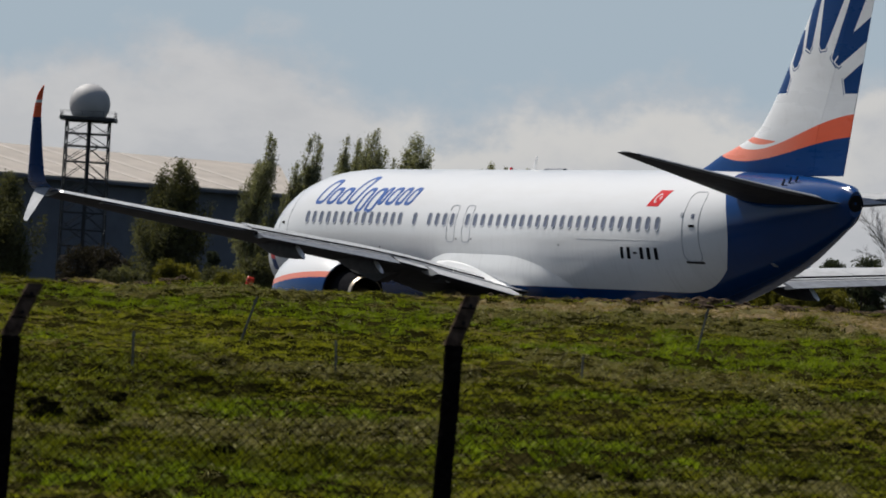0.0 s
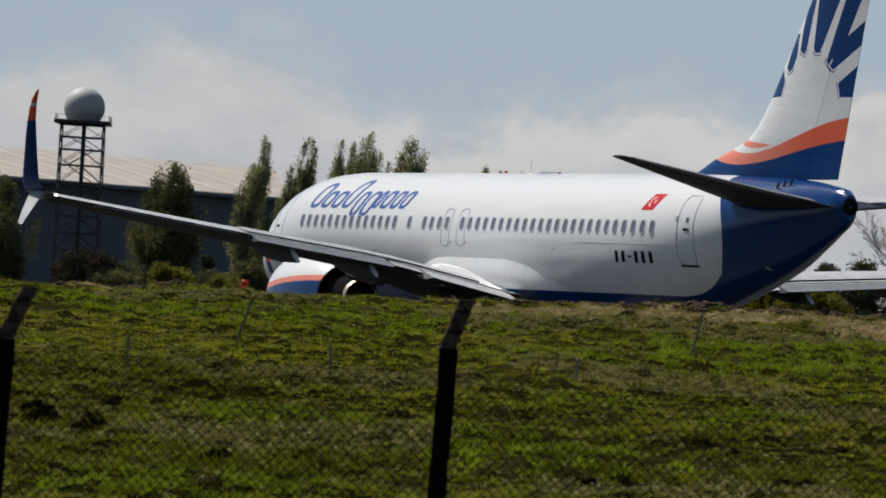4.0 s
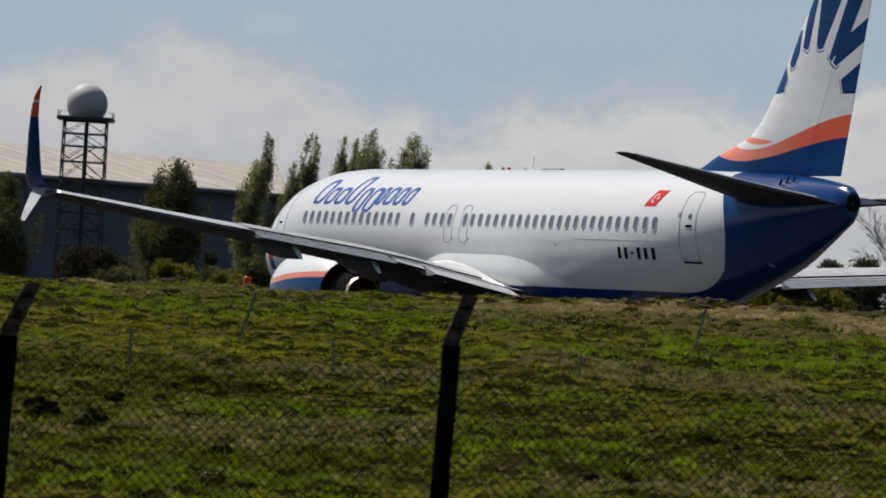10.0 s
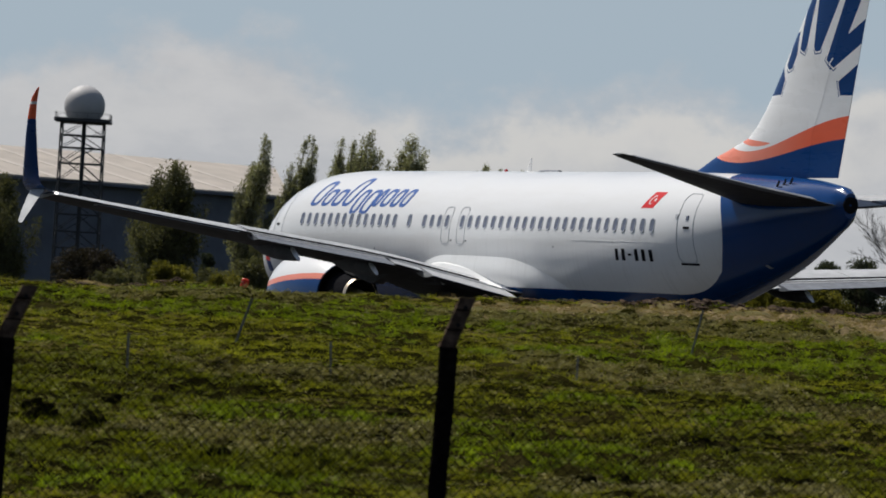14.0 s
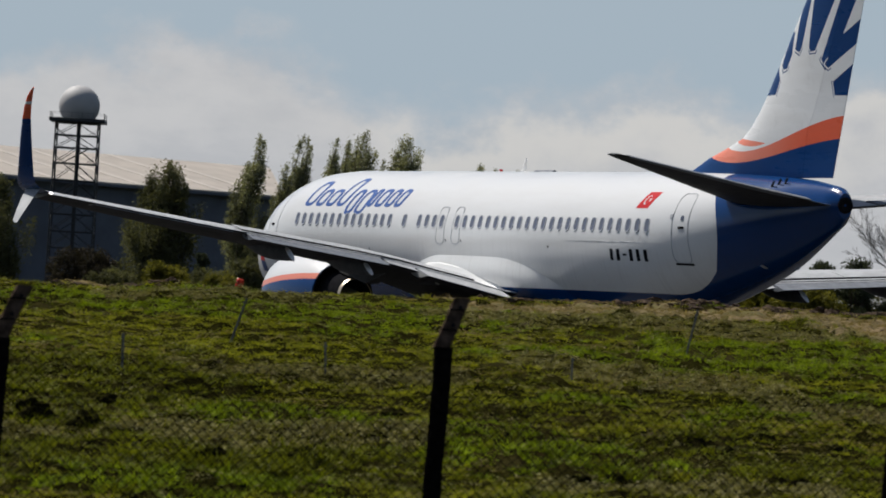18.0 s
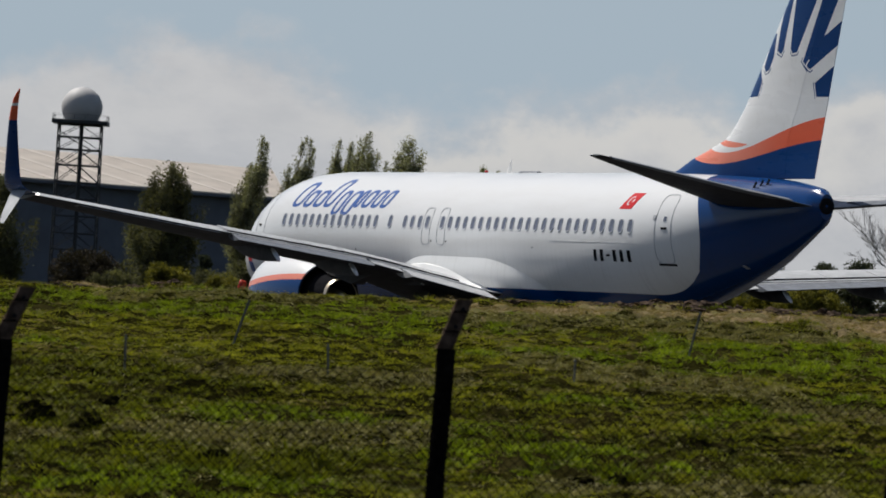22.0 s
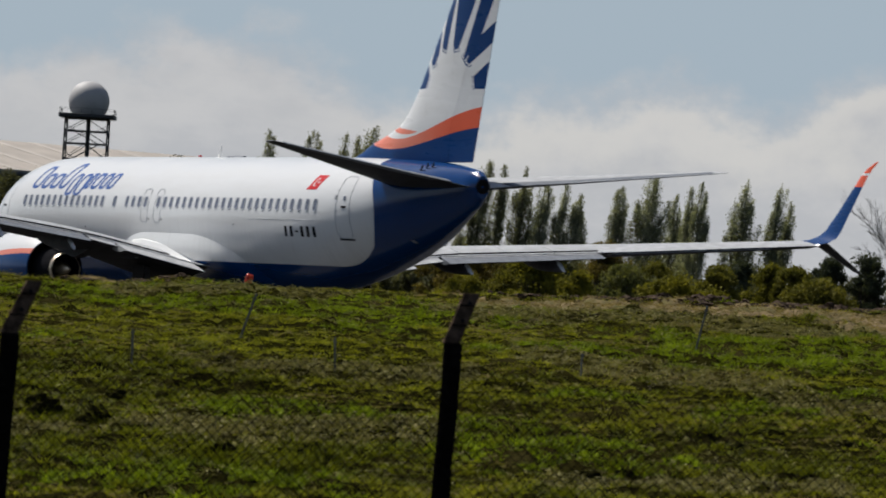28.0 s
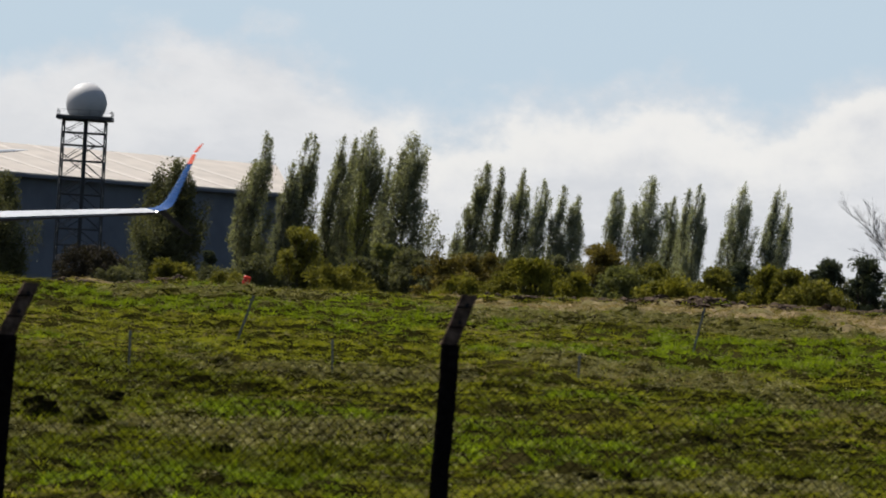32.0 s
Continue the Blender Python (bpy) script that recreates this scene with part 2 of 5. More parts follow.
def from_bm(name, bm, material, smooth=False):
    me = bpy.data.meshes.new(name)
    bmesh.ops.recalc_face_normals(bm, faces=bm.faces)
    bm.to_mesh(me)
    bm.free()
    me.materials.append(material)
    if smooth:
        me.polygons.foreach_set("use_smooth", [True] * len(me.polygons))
    return me


def loft(name, rings, material, caps=True, closed=True, smooth=True):
    n = len(rings[0])
    verts = [v for r in rings for v in r]
    faces = []
    for i in range(len(rings) - 1):
        for j in range(n if closed else n - 1):
            k = (j + 1) % n
            faces.append((i * n + j, i * n + k, (i + 1) * n + k, (i + 1) * n + j))
    if caps:
        faces.append(tuple(range(n))[::-1])
        faces.append(tuple(range((len(rings) - 1) * n, len(rings) * n)))
    bm = bmesh.new()
    vs = [bm.verts.new(v) for v in verts]
    for f in faces:
        try:
            bm.faces.new([vs[i] for i in f])
        except ValueError:
            pass
    me = from_bm(name, bm, material, smooth)
    if smooth:
        me.set_sharp_from_angle(angle=radians(38))
    return me


def box(name, size, material, centre=(0, 0, 0), bevel=0.0, m=None):
    bm = bmesh.new()
    bmesh.ops.create_cube(bm, size=1.0)
    for v in bm.verts:
        v.co = Vector((v.co.x * size[0] + centre[0], v.co.y * size[1] + centre[1], v.co.z * size[2] + centre[2]))
    if bevel:
        bmesh.ops.bevel(bm, geom=bm.edges[:], offset=bevel, segments=1, affect="EDGES")
    if m is not None:
        bm.transform(m)
    return from_bm(name, bm, material)


def tube(name, a, b, r0, r1, material, sides=10):
    a, b = Vector(a), Vector(b)
    q = (b - a).to_track_quat("Z", "Y").to_matrix()
    rings = []
    for p, r in ((a, r0), (b, r1)):
        rings.append([p + q @ Vector((r * math.cos(2 * math.pi * k / sides), r * math.sin(2 * math.pi * k / sides), 0)) for k in range(sides)])
    return loft(name, rings, material)


def lathe(name, profile, material, centre, sides=48, flat=0.0):
    """Turns (x, radius) pairs round an axis that runs fore and aft."""
    rings = []
    for x, r in profile:
        rings.append([Vector((x, centre[0] + r * math.cos(a), centre[1] + r * math.sin(a) * (1 - (flat if math.sin(a) < 0 else 0))))
                      for a in [2 * math.pi * k / sides for k in range(sides)]])
    return loft(name, rings, material, caps=False)


def glide(knots, xs):
    """Smooth curve through (x, a, b, ...) knots."""
    k = np.array(knots, float)
    x, v = k[:, 0], k[:, 1:]
    d = np.zeros_like(v)
    sl = np.diff(v, axis=0) / np.diff(x)[:, None]
    for i in range(1, len(x) - 1):
        ok = sl[i - 1] * sl[i] > 0
        d[i] = np.where(ok, 2 * sl[i - 1] * sl[i] / np.where(ok, sl[i - 1] + sl[i], 1), 0)
    d[0], d[-1] = sl[0], sl[-1]
    out = []
    for q in xs:
        i = min(max(int(np.searchsorted(x, q)) - 1, 0), len(x) - 2)
        h = x[i + 1] - x[i]
        u = (q - x[i]) / h
        out.append((2 * u**3 - 3 * u**2 + 1) * v[i] + (u**3 - 2 * u**2 + u) * h * d[i] + (-2 * u**3 + 3 * u**2) * v[i + 1] + (u**3 - u**2) * h * d[i + 1])
    return np.array(out)


# ---- the airliner: x ahead, y to its left, z up; s runs aft from ahead of the nose ----
# s, half width, top, bottom
BODY = [(2.15, 0.02, 2.78, 2.70), (2.32, 0.42, 3.12, 2.33), (2.7, 0.78, 3.48, 2.02), (3.3, 1.12, 3.90, 1.76), (4.0, 1.38, 4.42, 1.60),
        (4.8, 1.61, 4.85, 1.50), (5.9, 1.78, 5.17, 1.44), (7.2, 1.86, 5.36, 1.42), (9.0, 1.88, 5.43, 1.42), (26.0, 1.88, 5.43, 1.42),
        (28.5, 1.86, 5.43, 1.52), (31.0, 1.73, 5.42, 1.88), (33.0, 1.50, 5.39, 2.34), (35.0, 1.10, 5.33, 2.90), (36.3, 0.74, 5.26, 3.36),
        (37.0, 0.56, 5.19, 3.63), (37.5, 0.44, 5.13, 3.85), (38.0, 0.33, 5.06, 4.06), (38.2, 0.28, 5.01, 4.17), (38.26, 0.20, 4.92, 4.28)]
_dense = np.linspace(2.15, 38.26, 1446)
_shape = glide(BODY, _dense)


def section(s):
    w, t, b = (float(np.interp(s, _dense, _shape[:, k])) for k in range(3))
    return w, t, b, b + (t - b) * 0.531


def skin(s, z, out=0.0):
    """Half width of the body at s and height z."""
    w, t, b, c = section(s)
    h = (t - c) if z > c else (c - b)
    return w * math.sqrt(max(0.0, 1 - ((z - c) / h) ** 2)) + out


def skin_normal(s, z):
    e = 0.02
    dz = (skin(s, z + e) - skin(s, z - e)) / (2 * e)
    ds = (skin(s + e, z) - skin(s - e, z)) / (2 * e)
    return Vector((ds, 1.0, -dz)).normalized()


def on_skin(s, z, side=1, out=0.0):
    p = Vector((-s, skin(s, z), z)) + skin_normal(s, z) * out
    return Vector((p.x, p.y * side, p.z))


def decal(name, quads, material, parent, out=0.006, side=1, rows=6, label=""):
    """Thin painted shapes on the skin; each quad is four (s, z) corners: low aft.. in turn."""
    verts, faces = [], []
    for q in quads:
        (a, b, c, d) = [Vector((p[0], p[1], 0)) for p in q]
        base = len(verts)
        for i in range(rows + 1):
            u = i / rows
            l, r = a.lerp(d, u), b.lerp(c, u)
            for o in (out, -0.004):
                verts += [on_skin(l.x, l.y, side, o), on_skin(r.x, r.y, side, o)]
        for i in range(rows):
            k = base + i * 4
            faces += [(k, k + 1, k + 5, k + 4), (k + 2, k, k + 4, k + 6), (k + 1, k + 3, k + 7, k + 5)]
        k = base + rows * 4
        faces += [(base, base + 2, base + 3, base + 1), (k, k + 1, k + 3, k + 2)]
    return part(name, mesh_of(name, verts, faces, material, False), parent, label)


def outline(name, s0, s1, z0, z1, r, wide, material, parent, side=1, out=0.008, label=""):
    """A thin raised seam round a door, with rounded corners."""
    pts = []
    for cs, cz, a0 in ((s1 - r, z1 - r, 0), (s0 + r, z1 - r, 90), (s0 + r, z0 + r, 180), (s1 - r, z0 + r, 270)):
        for k in range(6):
            a = radians(a0 + 18 * k)
            pts.append((cs + r * math.cos(a), cz + r * math.sin(a)))
    dense = []
    for (a, b), (c, d) in zip(pts, pts[1:] + pts[:1]):
        n = max(1, int(math.hypot(c - a, d - b) / 0.2))
        dense += [(a + (c - a) * k / n, b + (d - b) * k / n) for k in range(n)]
    mid = ((s0 + s1) / 2, (z0 + z1) / 2)
    verts, faces = [], []
    for a, b in dense:
        k = wide / max(0.3, math.hypot(a - mid[0], b - mid[1]))
        verts += [on_skin(a, b, side, out), on_skin(a + (mid[0] - a) * k, b + (mid[1] - b) * k, side, out), on_skin(a, b, side, -0.004),
                  on_skin(a + (mid[0] - a) * k, b + (mid[1] - b) * k, side, -0.004)]
    n = len(dense)
    for i in range(n):
        j = (i + 1) % n
        faces += [(4 * i, 4 * i + 1, 4 * j + 1, 4 * j), (4 * i + 2, 4 * i, 4 * j, 4 * j + 2), (4 * i + 1, 4 * i + 3, 4 * j + 3, 4 * j + 1)]
    return part(name, mesh_of(name, verts, faces, material, False), parent, label)


def slanted(name, s0, wide, z0, tall, lean, stroke, material, parent, side):
    """A leaning, rounded outline painted on the skin."""
    n = 28

    def ring(hw, hh):
        pts = []
        for k in range(n):
            a = 2 * math.pi * k / n
            du = hw * math.copysign(abs(math.cos(a)) ** 0.62, math.cos(a))
            dz = hh * math.copysign(abs(math.sin(a)) ** 0.62, math.sin(a))
            pts.append((s0 + wide / 2 + lean * (tall / 2 + dz) + du, z0 + tall / 2 + dz))
        return pts
    outer, inner = ring(wide / 2, tall / 2), ring(wide / 2 - stroke, tall / 2 - stroke * 0.6)
    verts = [on_skin(a, b, side, 0.006) for a, b in outer] + [on_skin(a, b, side, 0.006) for a, b in inner] + [on_skin(a, b, side, -0.004) for a, b in outer]
    faces = []
    for i in range(n):
        j = (i + 1) % n
        faces += [(i, j, n + j, n + i), (2 * n + i, 2 * n + j, j, i)]
    return part(name, mesh_of(name, verts, faces, material, False), parent)


FOIL = [(0.0, 0.0), (0.012, 0.16), (0.05, 0.30), (0.12, 0.42), (0.25, 0.50), (0.40, 0.50), (0.55, 0.43), (0.70, 0.32), (0.85, 0.17), (1.0, 0.02)]


def foil(lead, trail, thick, up, camber=0.0, over=1.0, under=0.85):
    """A closed wing section between two points; up is the thickness direction."""
    lead, trail, up = Vector(lead), Vector(trail), Vector(up).normalized()
    c = trail - lead
    ring = []
    for u, h in FOIL:
        ring.append(lead + c * u + up * (h * thick * over + camber * c.length * 4 * u * (1 - u)))
    for u, h in FOIL[-1:0:-1]:
        ring.append(lead + c * u + up * (-h * thick * under + camber * c.length * 4 * u * (1 - u)))
    return ring


def wing_at(y):
    """Leading s, trailing s and trailing height of the clean wing at y metres from the centreline."""
    k = np.array([(0.0, 15.4, 22.5, 1.98), (1.9, 16.6, 22.6, 2.09), (5.8, 19.2, 22.95, 2.79), (11.5, 22.3, 24.95, 3.29), (16.8, 25.1, 26.75, 3.81)])
    return [float(np.interp(y, k[:, 0], k[:, i])) for i in (1, 2, 3)]


def shade_faces(me, lower, test=lambda n: n.z < -0.05):
    """Painted shade, as a second material, on the faces that the test picks."""
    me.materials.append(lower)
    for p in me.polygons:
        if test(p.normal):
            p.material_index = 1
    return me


def wing_ring(y, side, cut=1.0, drop=0.0):
    a, b, z = wing_at(y)
    c = b - a
    rise = float(np.interp(y, (0, 6, 17), (0.022, 0.030, 0.040)))
    return foil((-a, side * y, z + rise * c), (-(a + c * cut), side * y, z - drop), 0.125 * c, (0, 0, 1), 0.0, float(np.interp(y, (2, 6, 12), (0.5, 0.75, 0.85))), 1.45)


def flap(name, y0, y1, side, back0, back1, tilt, parent, material, chord=0.95, label=""):
    rings = []
    for i in range(5):
        y = y0 + (y1 - y0) * i / 4
        back = back0 + (back1 - back0) * i / 4
        a, b, z = wing_at(y)
        ch = chord * (b - a) / 3.4 if chord < 1.2 else chord
        s0 = b + back - ch
        z1 = z - 0.05 - math.tan(radians(tilt)) * back
        rings.append(foil((-s0, side * y, z1 + ch * math.tan(radians(tilt)) * 0.85), (-(b + back), side * y, z1), 0.12 * ch, (0.1, 0, 1), 0.0, 0.6, 2.4))
    if side < 0:
        rings = rings[::-1]
    return part(name, shade_faces(loft(name, rings, material), M_UNDERSHADE), parent, label)


def fairing(y, side, s1, z1, parent, length=3.2):
    """Canoe under the flap: hangs lower towards its blunt, narrow tail."""
    rings = []
    for i in range(11):
        u = i / 10
        s = s1 - length * (1 - u)
        w = 0.07 + 0.13 * math.sin(math.pi * min(1.0, 0.08 + u * 0.91)) ** 0.9
        a, b, z = wing_at(y)
        top = z + 0.12 * (1 - u) if u < 0.6 else z + 0.05 + (z1 + 0.36 - z - 0.05) * (u - 0.6) / 0.4
        low = z - 0.05 + (z1 - z + 0.02) * (1 - (1 - u) ** 2.6)
        ring = []
        for k in range(14):
            t = 2 * math.pi * k / 14
            ring.append(Vector((-s + ((0.30 * math.sin(t) - 0.05) if u == 1 else 0), side * (y + w * math.copysign(abs(math.cos(t)) ** 0.8, math.cos(t))), (top + low) / 2 + (top - low) / 2 * math.sin(t))))
        rings.append(ring)
    ob = part("flap_track_fairing", loft("flap_track_fairing", rings, M_CANOE), parent, "flap track fairing, its grey darkened for under-wing shade")
    mid = sum(rings[-1], Vector()) / 14
    cap = [[mid + (v - mid) * 0.96 + Vector((0.01, 0, 0)) for v in rings[-1]], [mid + (v - mid) * 0.9 + Vector((-0.05, 0, 0)) for v in rings[-1]]]
    part("tail_cap", loft("tail_cap", cap, M_WHITE), ob, "pale grey tip of the fairing")
    return ob


def one_wing(side, parent):
    w = part("wing", shade_faces(loft("wing", [wing_ring(y, side) for y in (0.6, 1.9, 3.0, 4.4, 5.8, 7.5, 9.5, 11.5, 13.5, 15.3, 16.8)][::side], M_WING), M_UNDERSHADE), parent,
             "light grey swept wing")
    flap("inboard_flap", 2.12, 4.75, side, 0.95, 0.85, 12, w, M_WING, 1.0)
    flap("middle_flap", 4.85, 5.75, side, 0.45, 0.45, 12, w, M_WING, 0.9)
    flap("outboard_flap", 5.85, 10.4, side, 0.72, 0.52, 13, w, M_FLAP, 1.0)
    flap("aileron", 10.8, 15.4, side, 0.03, 0.03, 7, w, M_WING, 0.75)
    rings = []
    for s, zt in ((16.7, 2.60), (17.2, 2.80), (18.0, 2.82), (19.0, 2.75), (20.0, 2.63), (20.8, 2.46), (21.5, 2.28), (22.1, 2.10)):
        y = skin(s, zt) + 0.10
        low = min(zt - 0.05, 2.44 - 0.06 * (s - 18.5))
        rings.append([Vector((-s, side * y, zt)), Vector((-s, side * (y + 0.06), zt - 0.03)), Vector((-s, side * (y + 0.13), low + 0.03)), Vector((-s, side * (y + 0.22), low - 0.06)), Vector((-s, side * (y - 0.25), low - 0.06))])
    part("root_fillet", loft("root_fillet", rings[::side], M_WHITE), w, "white fillet between wing and body")
    # spoiler panels on the upper side
    for i in range(6):
        y0, y1 = max(2.85, 2.5 + i * 1.33), 3.8 + i * 1.33
        rings, shade = [], []
        for y in (y0, y1):
            a, b, z = wing_at(y)
            c = b - a
            lift = 0.012 * c
            rings.append(foil((-(b - 1.0), side * y, z + lift + 0.16), (-(b - 0.20), side * y, z + lift + 0.040), 0.03, (0.2, 0, 1)))
            # solid black strip drawn for the shade in the spoiler gap
            shade.append([Vector((-(b - 0.24), side * y, z + lift + 0.036)), Vector((-(b - 0.19), side * y, z + lift + 0.030)), Vector((-(b - 0.19), side * y, z + lift - 0.012)), Vector((-(b - 0.24), side * y, z + lift - 0.012))])
        sp = part("spoiler", loft("spoiler", rings[::side], M_WING), w)
        part("seal_gap_shade", loft("seal_gap_shade", shade[::side], M_DARK), sp, "black strip for the shaded gap behind the spoiler")
    for y0, y1 in ((2.65, 5.75), (5.85, 10.4)):
        gap, shroud = [], []
        for y in (y0, y1):
            a, b, z = wing_at(y)
            lift = 0.012 * (b - a)
            shroud.append([Vector((-(b - 0.188), side * y, z + lift - 0.008)), Vector((-(b + 0.10), side * y, z - 0.048)), Vector((-(b + 0.10), side * y, z - 0.055)), Vector((-(b - 0.20), side * y, z - 0.03))])
            # black strip added where the flap slot lies in shade
            gap.append([Vector((-(b - 0.1), side * y, z - 0.05)), Vector((-(b + 0.092), side * y, z - 0.056)), Vector((-(b + 0.092), side * y, z - 0.102)), Vector((-(b - 0.1), side * y, z - 0.11))])
        part("trailing_panel", loft("trailing_panel", shroud[::side], M_WING), w)
        part("flap_cove_shade", loft("flap_cove_shade", gap[::side], M_DARK), w, "black strip for the shaded slot ahead of the flap")
    fairing(3.75, side, 21.85, 2.17, w, 2.8)
    fairing(6.48, side, 23.60, 2.30, w)
    fairing(9.13, side, 24.50, 2.54, w)
    rings = []
    for y, z, a, b, th in ((16.75, 3.86, 25.1, 26.75, 0.16), (17.05, 3.93, 25.4, 26.85, 0.15), (17.26, 4.07, 25.7, 26.93, 0.14), (17.36, 4.25, 25.94, 27.0, 0.13), (17.50, 4.75, 26.35, 27.18, 0.11),
                           (17.63, 5.25, 26.70, 27.38, 0.09), (17.74, 5.70, 27.04, 27.56, 0.07), (17.80, 6.0, 27.28, 27.72, 0.06), (17.85, 6.22, 27.55, 27.89, 0.05), (17.89, 6.38, 27.88, 28.06, 0.03), (17.91, 6.45, 28.08, 28.14, 0.02)):
        k = min(1.0, max(0.0, (z - 3.86) / 0.6))
        toe = 0.02 * k * (b - a)      # the leading edge points outboard
        rings.append(foil((-a, side * (y + toe), z), (-b, side * (y - toe), z - 0.02), th, (0, -side * math.sin(k * 1.25), math.cos(k * 1.25))))
    part("winglet", loft("winglet", rings[::side], M_WINGLET), w, "navy blue winglet with an orange tip and white stripe")
    rings = []
    for y, z, a, b, th in ((17.02, 3.93, 25.7, 26.7, 0.12), (17.25, 3.72, 26.05, 26.88, 0.10), (17.6, 3.35, 26.6, 27.2, 0.07), (17.85, 3.08, 27.05, 27.42, 0.04), (17.9, 3.02, 27.25, 27.46, 0.02)):
        rings.append(foil((-a, side * y, z), (-b, side * y, z), th, (0, side * 0.7, 0.7)))
    # The blade's inboard faces get the painted shade as well.
    part("lower_winglet", shade_faces(loft("lower_winglet", rings[::side], M_WING), M_UNDERSHADE, lambda n: n.y * side < 0), w, "pale lower blade of the split winglet")
    part("navigation_light", box("navigation_light", (0.09, 0.09, 0.06), M_LENS, (-26.72, side * 16.74, 3.83), 0.02), w)
    return w


def one_engine(side, parent):
    cy, cz = side * 4.83, 1.74
    holder = part("engine", lathe("engine", [(-14.82, 0.82), (-14.78, 0.88), (-14.85, 0.97), (-15.15, 1.08), (-15.8, 1.14), (-16.5, 1.15), (-17.2, 1.10), (-17.75, 1.02), (-18.22, 0.91), (-18.25, 0.87),
                                             (-17.8, 0.91), (-16.8, 0.92), (-15.9, 0.84), (-15.2, 0.80), (-14.82, 0.82)], M_NACELLE, (cy, cz), flat=0.06), parent,
                  "white engine cowling with orange and blue lower bands")
    part("inlet_lip", lathe("inlet_lip", [(-14.90, 1.0), (-14.785, 0.93), (-14.755, 0.87), (-14.785, 0.82), (-14.95, 0.79)], M_BARE, (cy, cz), flat=0.06), holder, "polished metal inlet ring")
    part("fan_hub", lathe("fan_hub", [(-15.55, 0.01), (-15.7, 0.14), (-15.95, 0.26), (-16.0, 0.84)], M_DARK, (cy, cz)), holder)
    for k in range(18):
        a = 2 * math.pi * k / 18
        m = Matrix.Translation((-15.9, cy, cz)) @ Matrix.Rotation(a, 4, "X") @ Matrix.Translation((0, 0, 0.53)) @ Matrix.Rotation(radians(35), 4, "Z")
        part("fan_blade", box("fan_blade", (0.03, 0.16, 0.58), M_BARE, m=m), holder)
    part("core_cowl", lathe("core_cowl", [(-17.3, 0.74), (-18.3, 0.64), (-19.08, 0.485)], M_DARK, (cy, cz)), holder, "black core cowl")
    part("core_rim", lathe("core_rim", [(-19.04, 0.498), (-19.11, 0.486), (-19.16, 0.465), (-19.15, 0.44)], M_RIM, (cy, cz)), holder, "pale metal rim of the core nozzle")
    part("core_liner", lathe("core_liner", [(-19.155, 0.455), (-19.15, 0.42), (-18.6, 0.40), (-18.4, 0.05)], M_DARK, (cy, cz)), holder, "black core nozzle")
    part("exhaust_plug", lathe("exhaust_plug", [(-18.5, 0.24), (-19.1, 0.16), (-19.4, 0.08), (-19.5, 0.01)], M_RIM, (cy, cz)), holder, "pale metal exhaust cone")
    part("nozzle_liner", lathe("nozzle_liner", [(-18.255, 0.895), (-18.26, 0.855), (-17.7, 0.88), (-16.9, 0.89), (-16.8, 0.70)], M_DARK, (cy, cz), flat=0.06), holder, "black inner face of the fan nozzle")
    for k in range(6):
        s = 16.1 + 0.25 * k
        r = float(np.interp(s, (15.8, 16.5, 17.2, 17.75), (1.14, 1.15, 1.10, 1.02))) + 0.004
        m = Matrix.Translation((-s, cy, cz)) @ Matrix.Rotation(side * radians(-20), 4, "X") @ Matrix.Translation((0, side * r, 0))
        part("lettering_bar", box("lettering_bar", (0.17, 0.014, 0.17), M_WHITE, m=m), holder)
    a, b, z = wing_at(4.83)
    rings = []
    for s, w, t, bt in ((16.2, 0.05, cz + 1.14, cz + 1.05), (17.2, 0.16, cz + 1.26, cz + 0.9), (18.6, 0.20, z + 0.28, cz + 0.6), (20.2, 0.18, z + 0.24, cz + 0.35), (21.6, 0.06, z + 0.05, z - 0.15)):
        rings.append([Vector((-s, cy - w, bt)), Vector((-s, cy + w, bt)), Vector((-s, cy + w * 0.8, t)), Vector((-s, cy - w * 0.8, t))])
    # Pylon coloured with the painted underside shade.
    part("pylon", loft("pylon", rings, M_UNDERSHADE), holder, "engine pylon in the dark underside shade")
    part("strake", box("strake", (0.9, 0.02, 0.22), M_WHITE, (-16.5, cy - side * 0.62, cz + 1.02)), holder)
    return holder


GRADE = 0.01225            # the runway climbs ahead of the aircraft


def runway_z(x):
    x = min(max(x, -160.0), 140.0)
    return GRADE * (x + 21.0)


def wheel_mesh(name, r, w):
    prof = [(-w / 2, r * 0.55), (-w / 2, r * 0.86), (-w * 0.36, r * 0.97), (-w * 0.15, r), (w * 0.15, r), (w * 0.36, r * 0.97), (w / 2, r * 0.86), (w / 2, r * 0.55)]
    rings = []
    for a in range(28):
        t = 2 * math.pi * a / 28
        rings.append([Vector((q * math.cos(t), y, q * math.sin(t))) for y, q in prof])
    rings.append(rings[0])
    return loft(name, rings, M_TYRE, caps=False, closed=False)


def rim_mesh(r, w):
    prof = [(-w * 0.42, r * 0.56), (-w * 0.30, r * 0.42), (-w * 0.34, r * 0.16), (w * 0.34, r * 0.16), (w * 0.30, r * 0.42), (w * 0.42, r * 0.56)]
    rings = [[Vector((q * math.cos(2 * math.pi * a / 20), y, q * math.sin(2 * math.pi * a / 20))) for y, q in prof] for a in range(21)]
    return loft("rim", rings, M_WHITE, caps=False, closed=False)


WHEELS = []


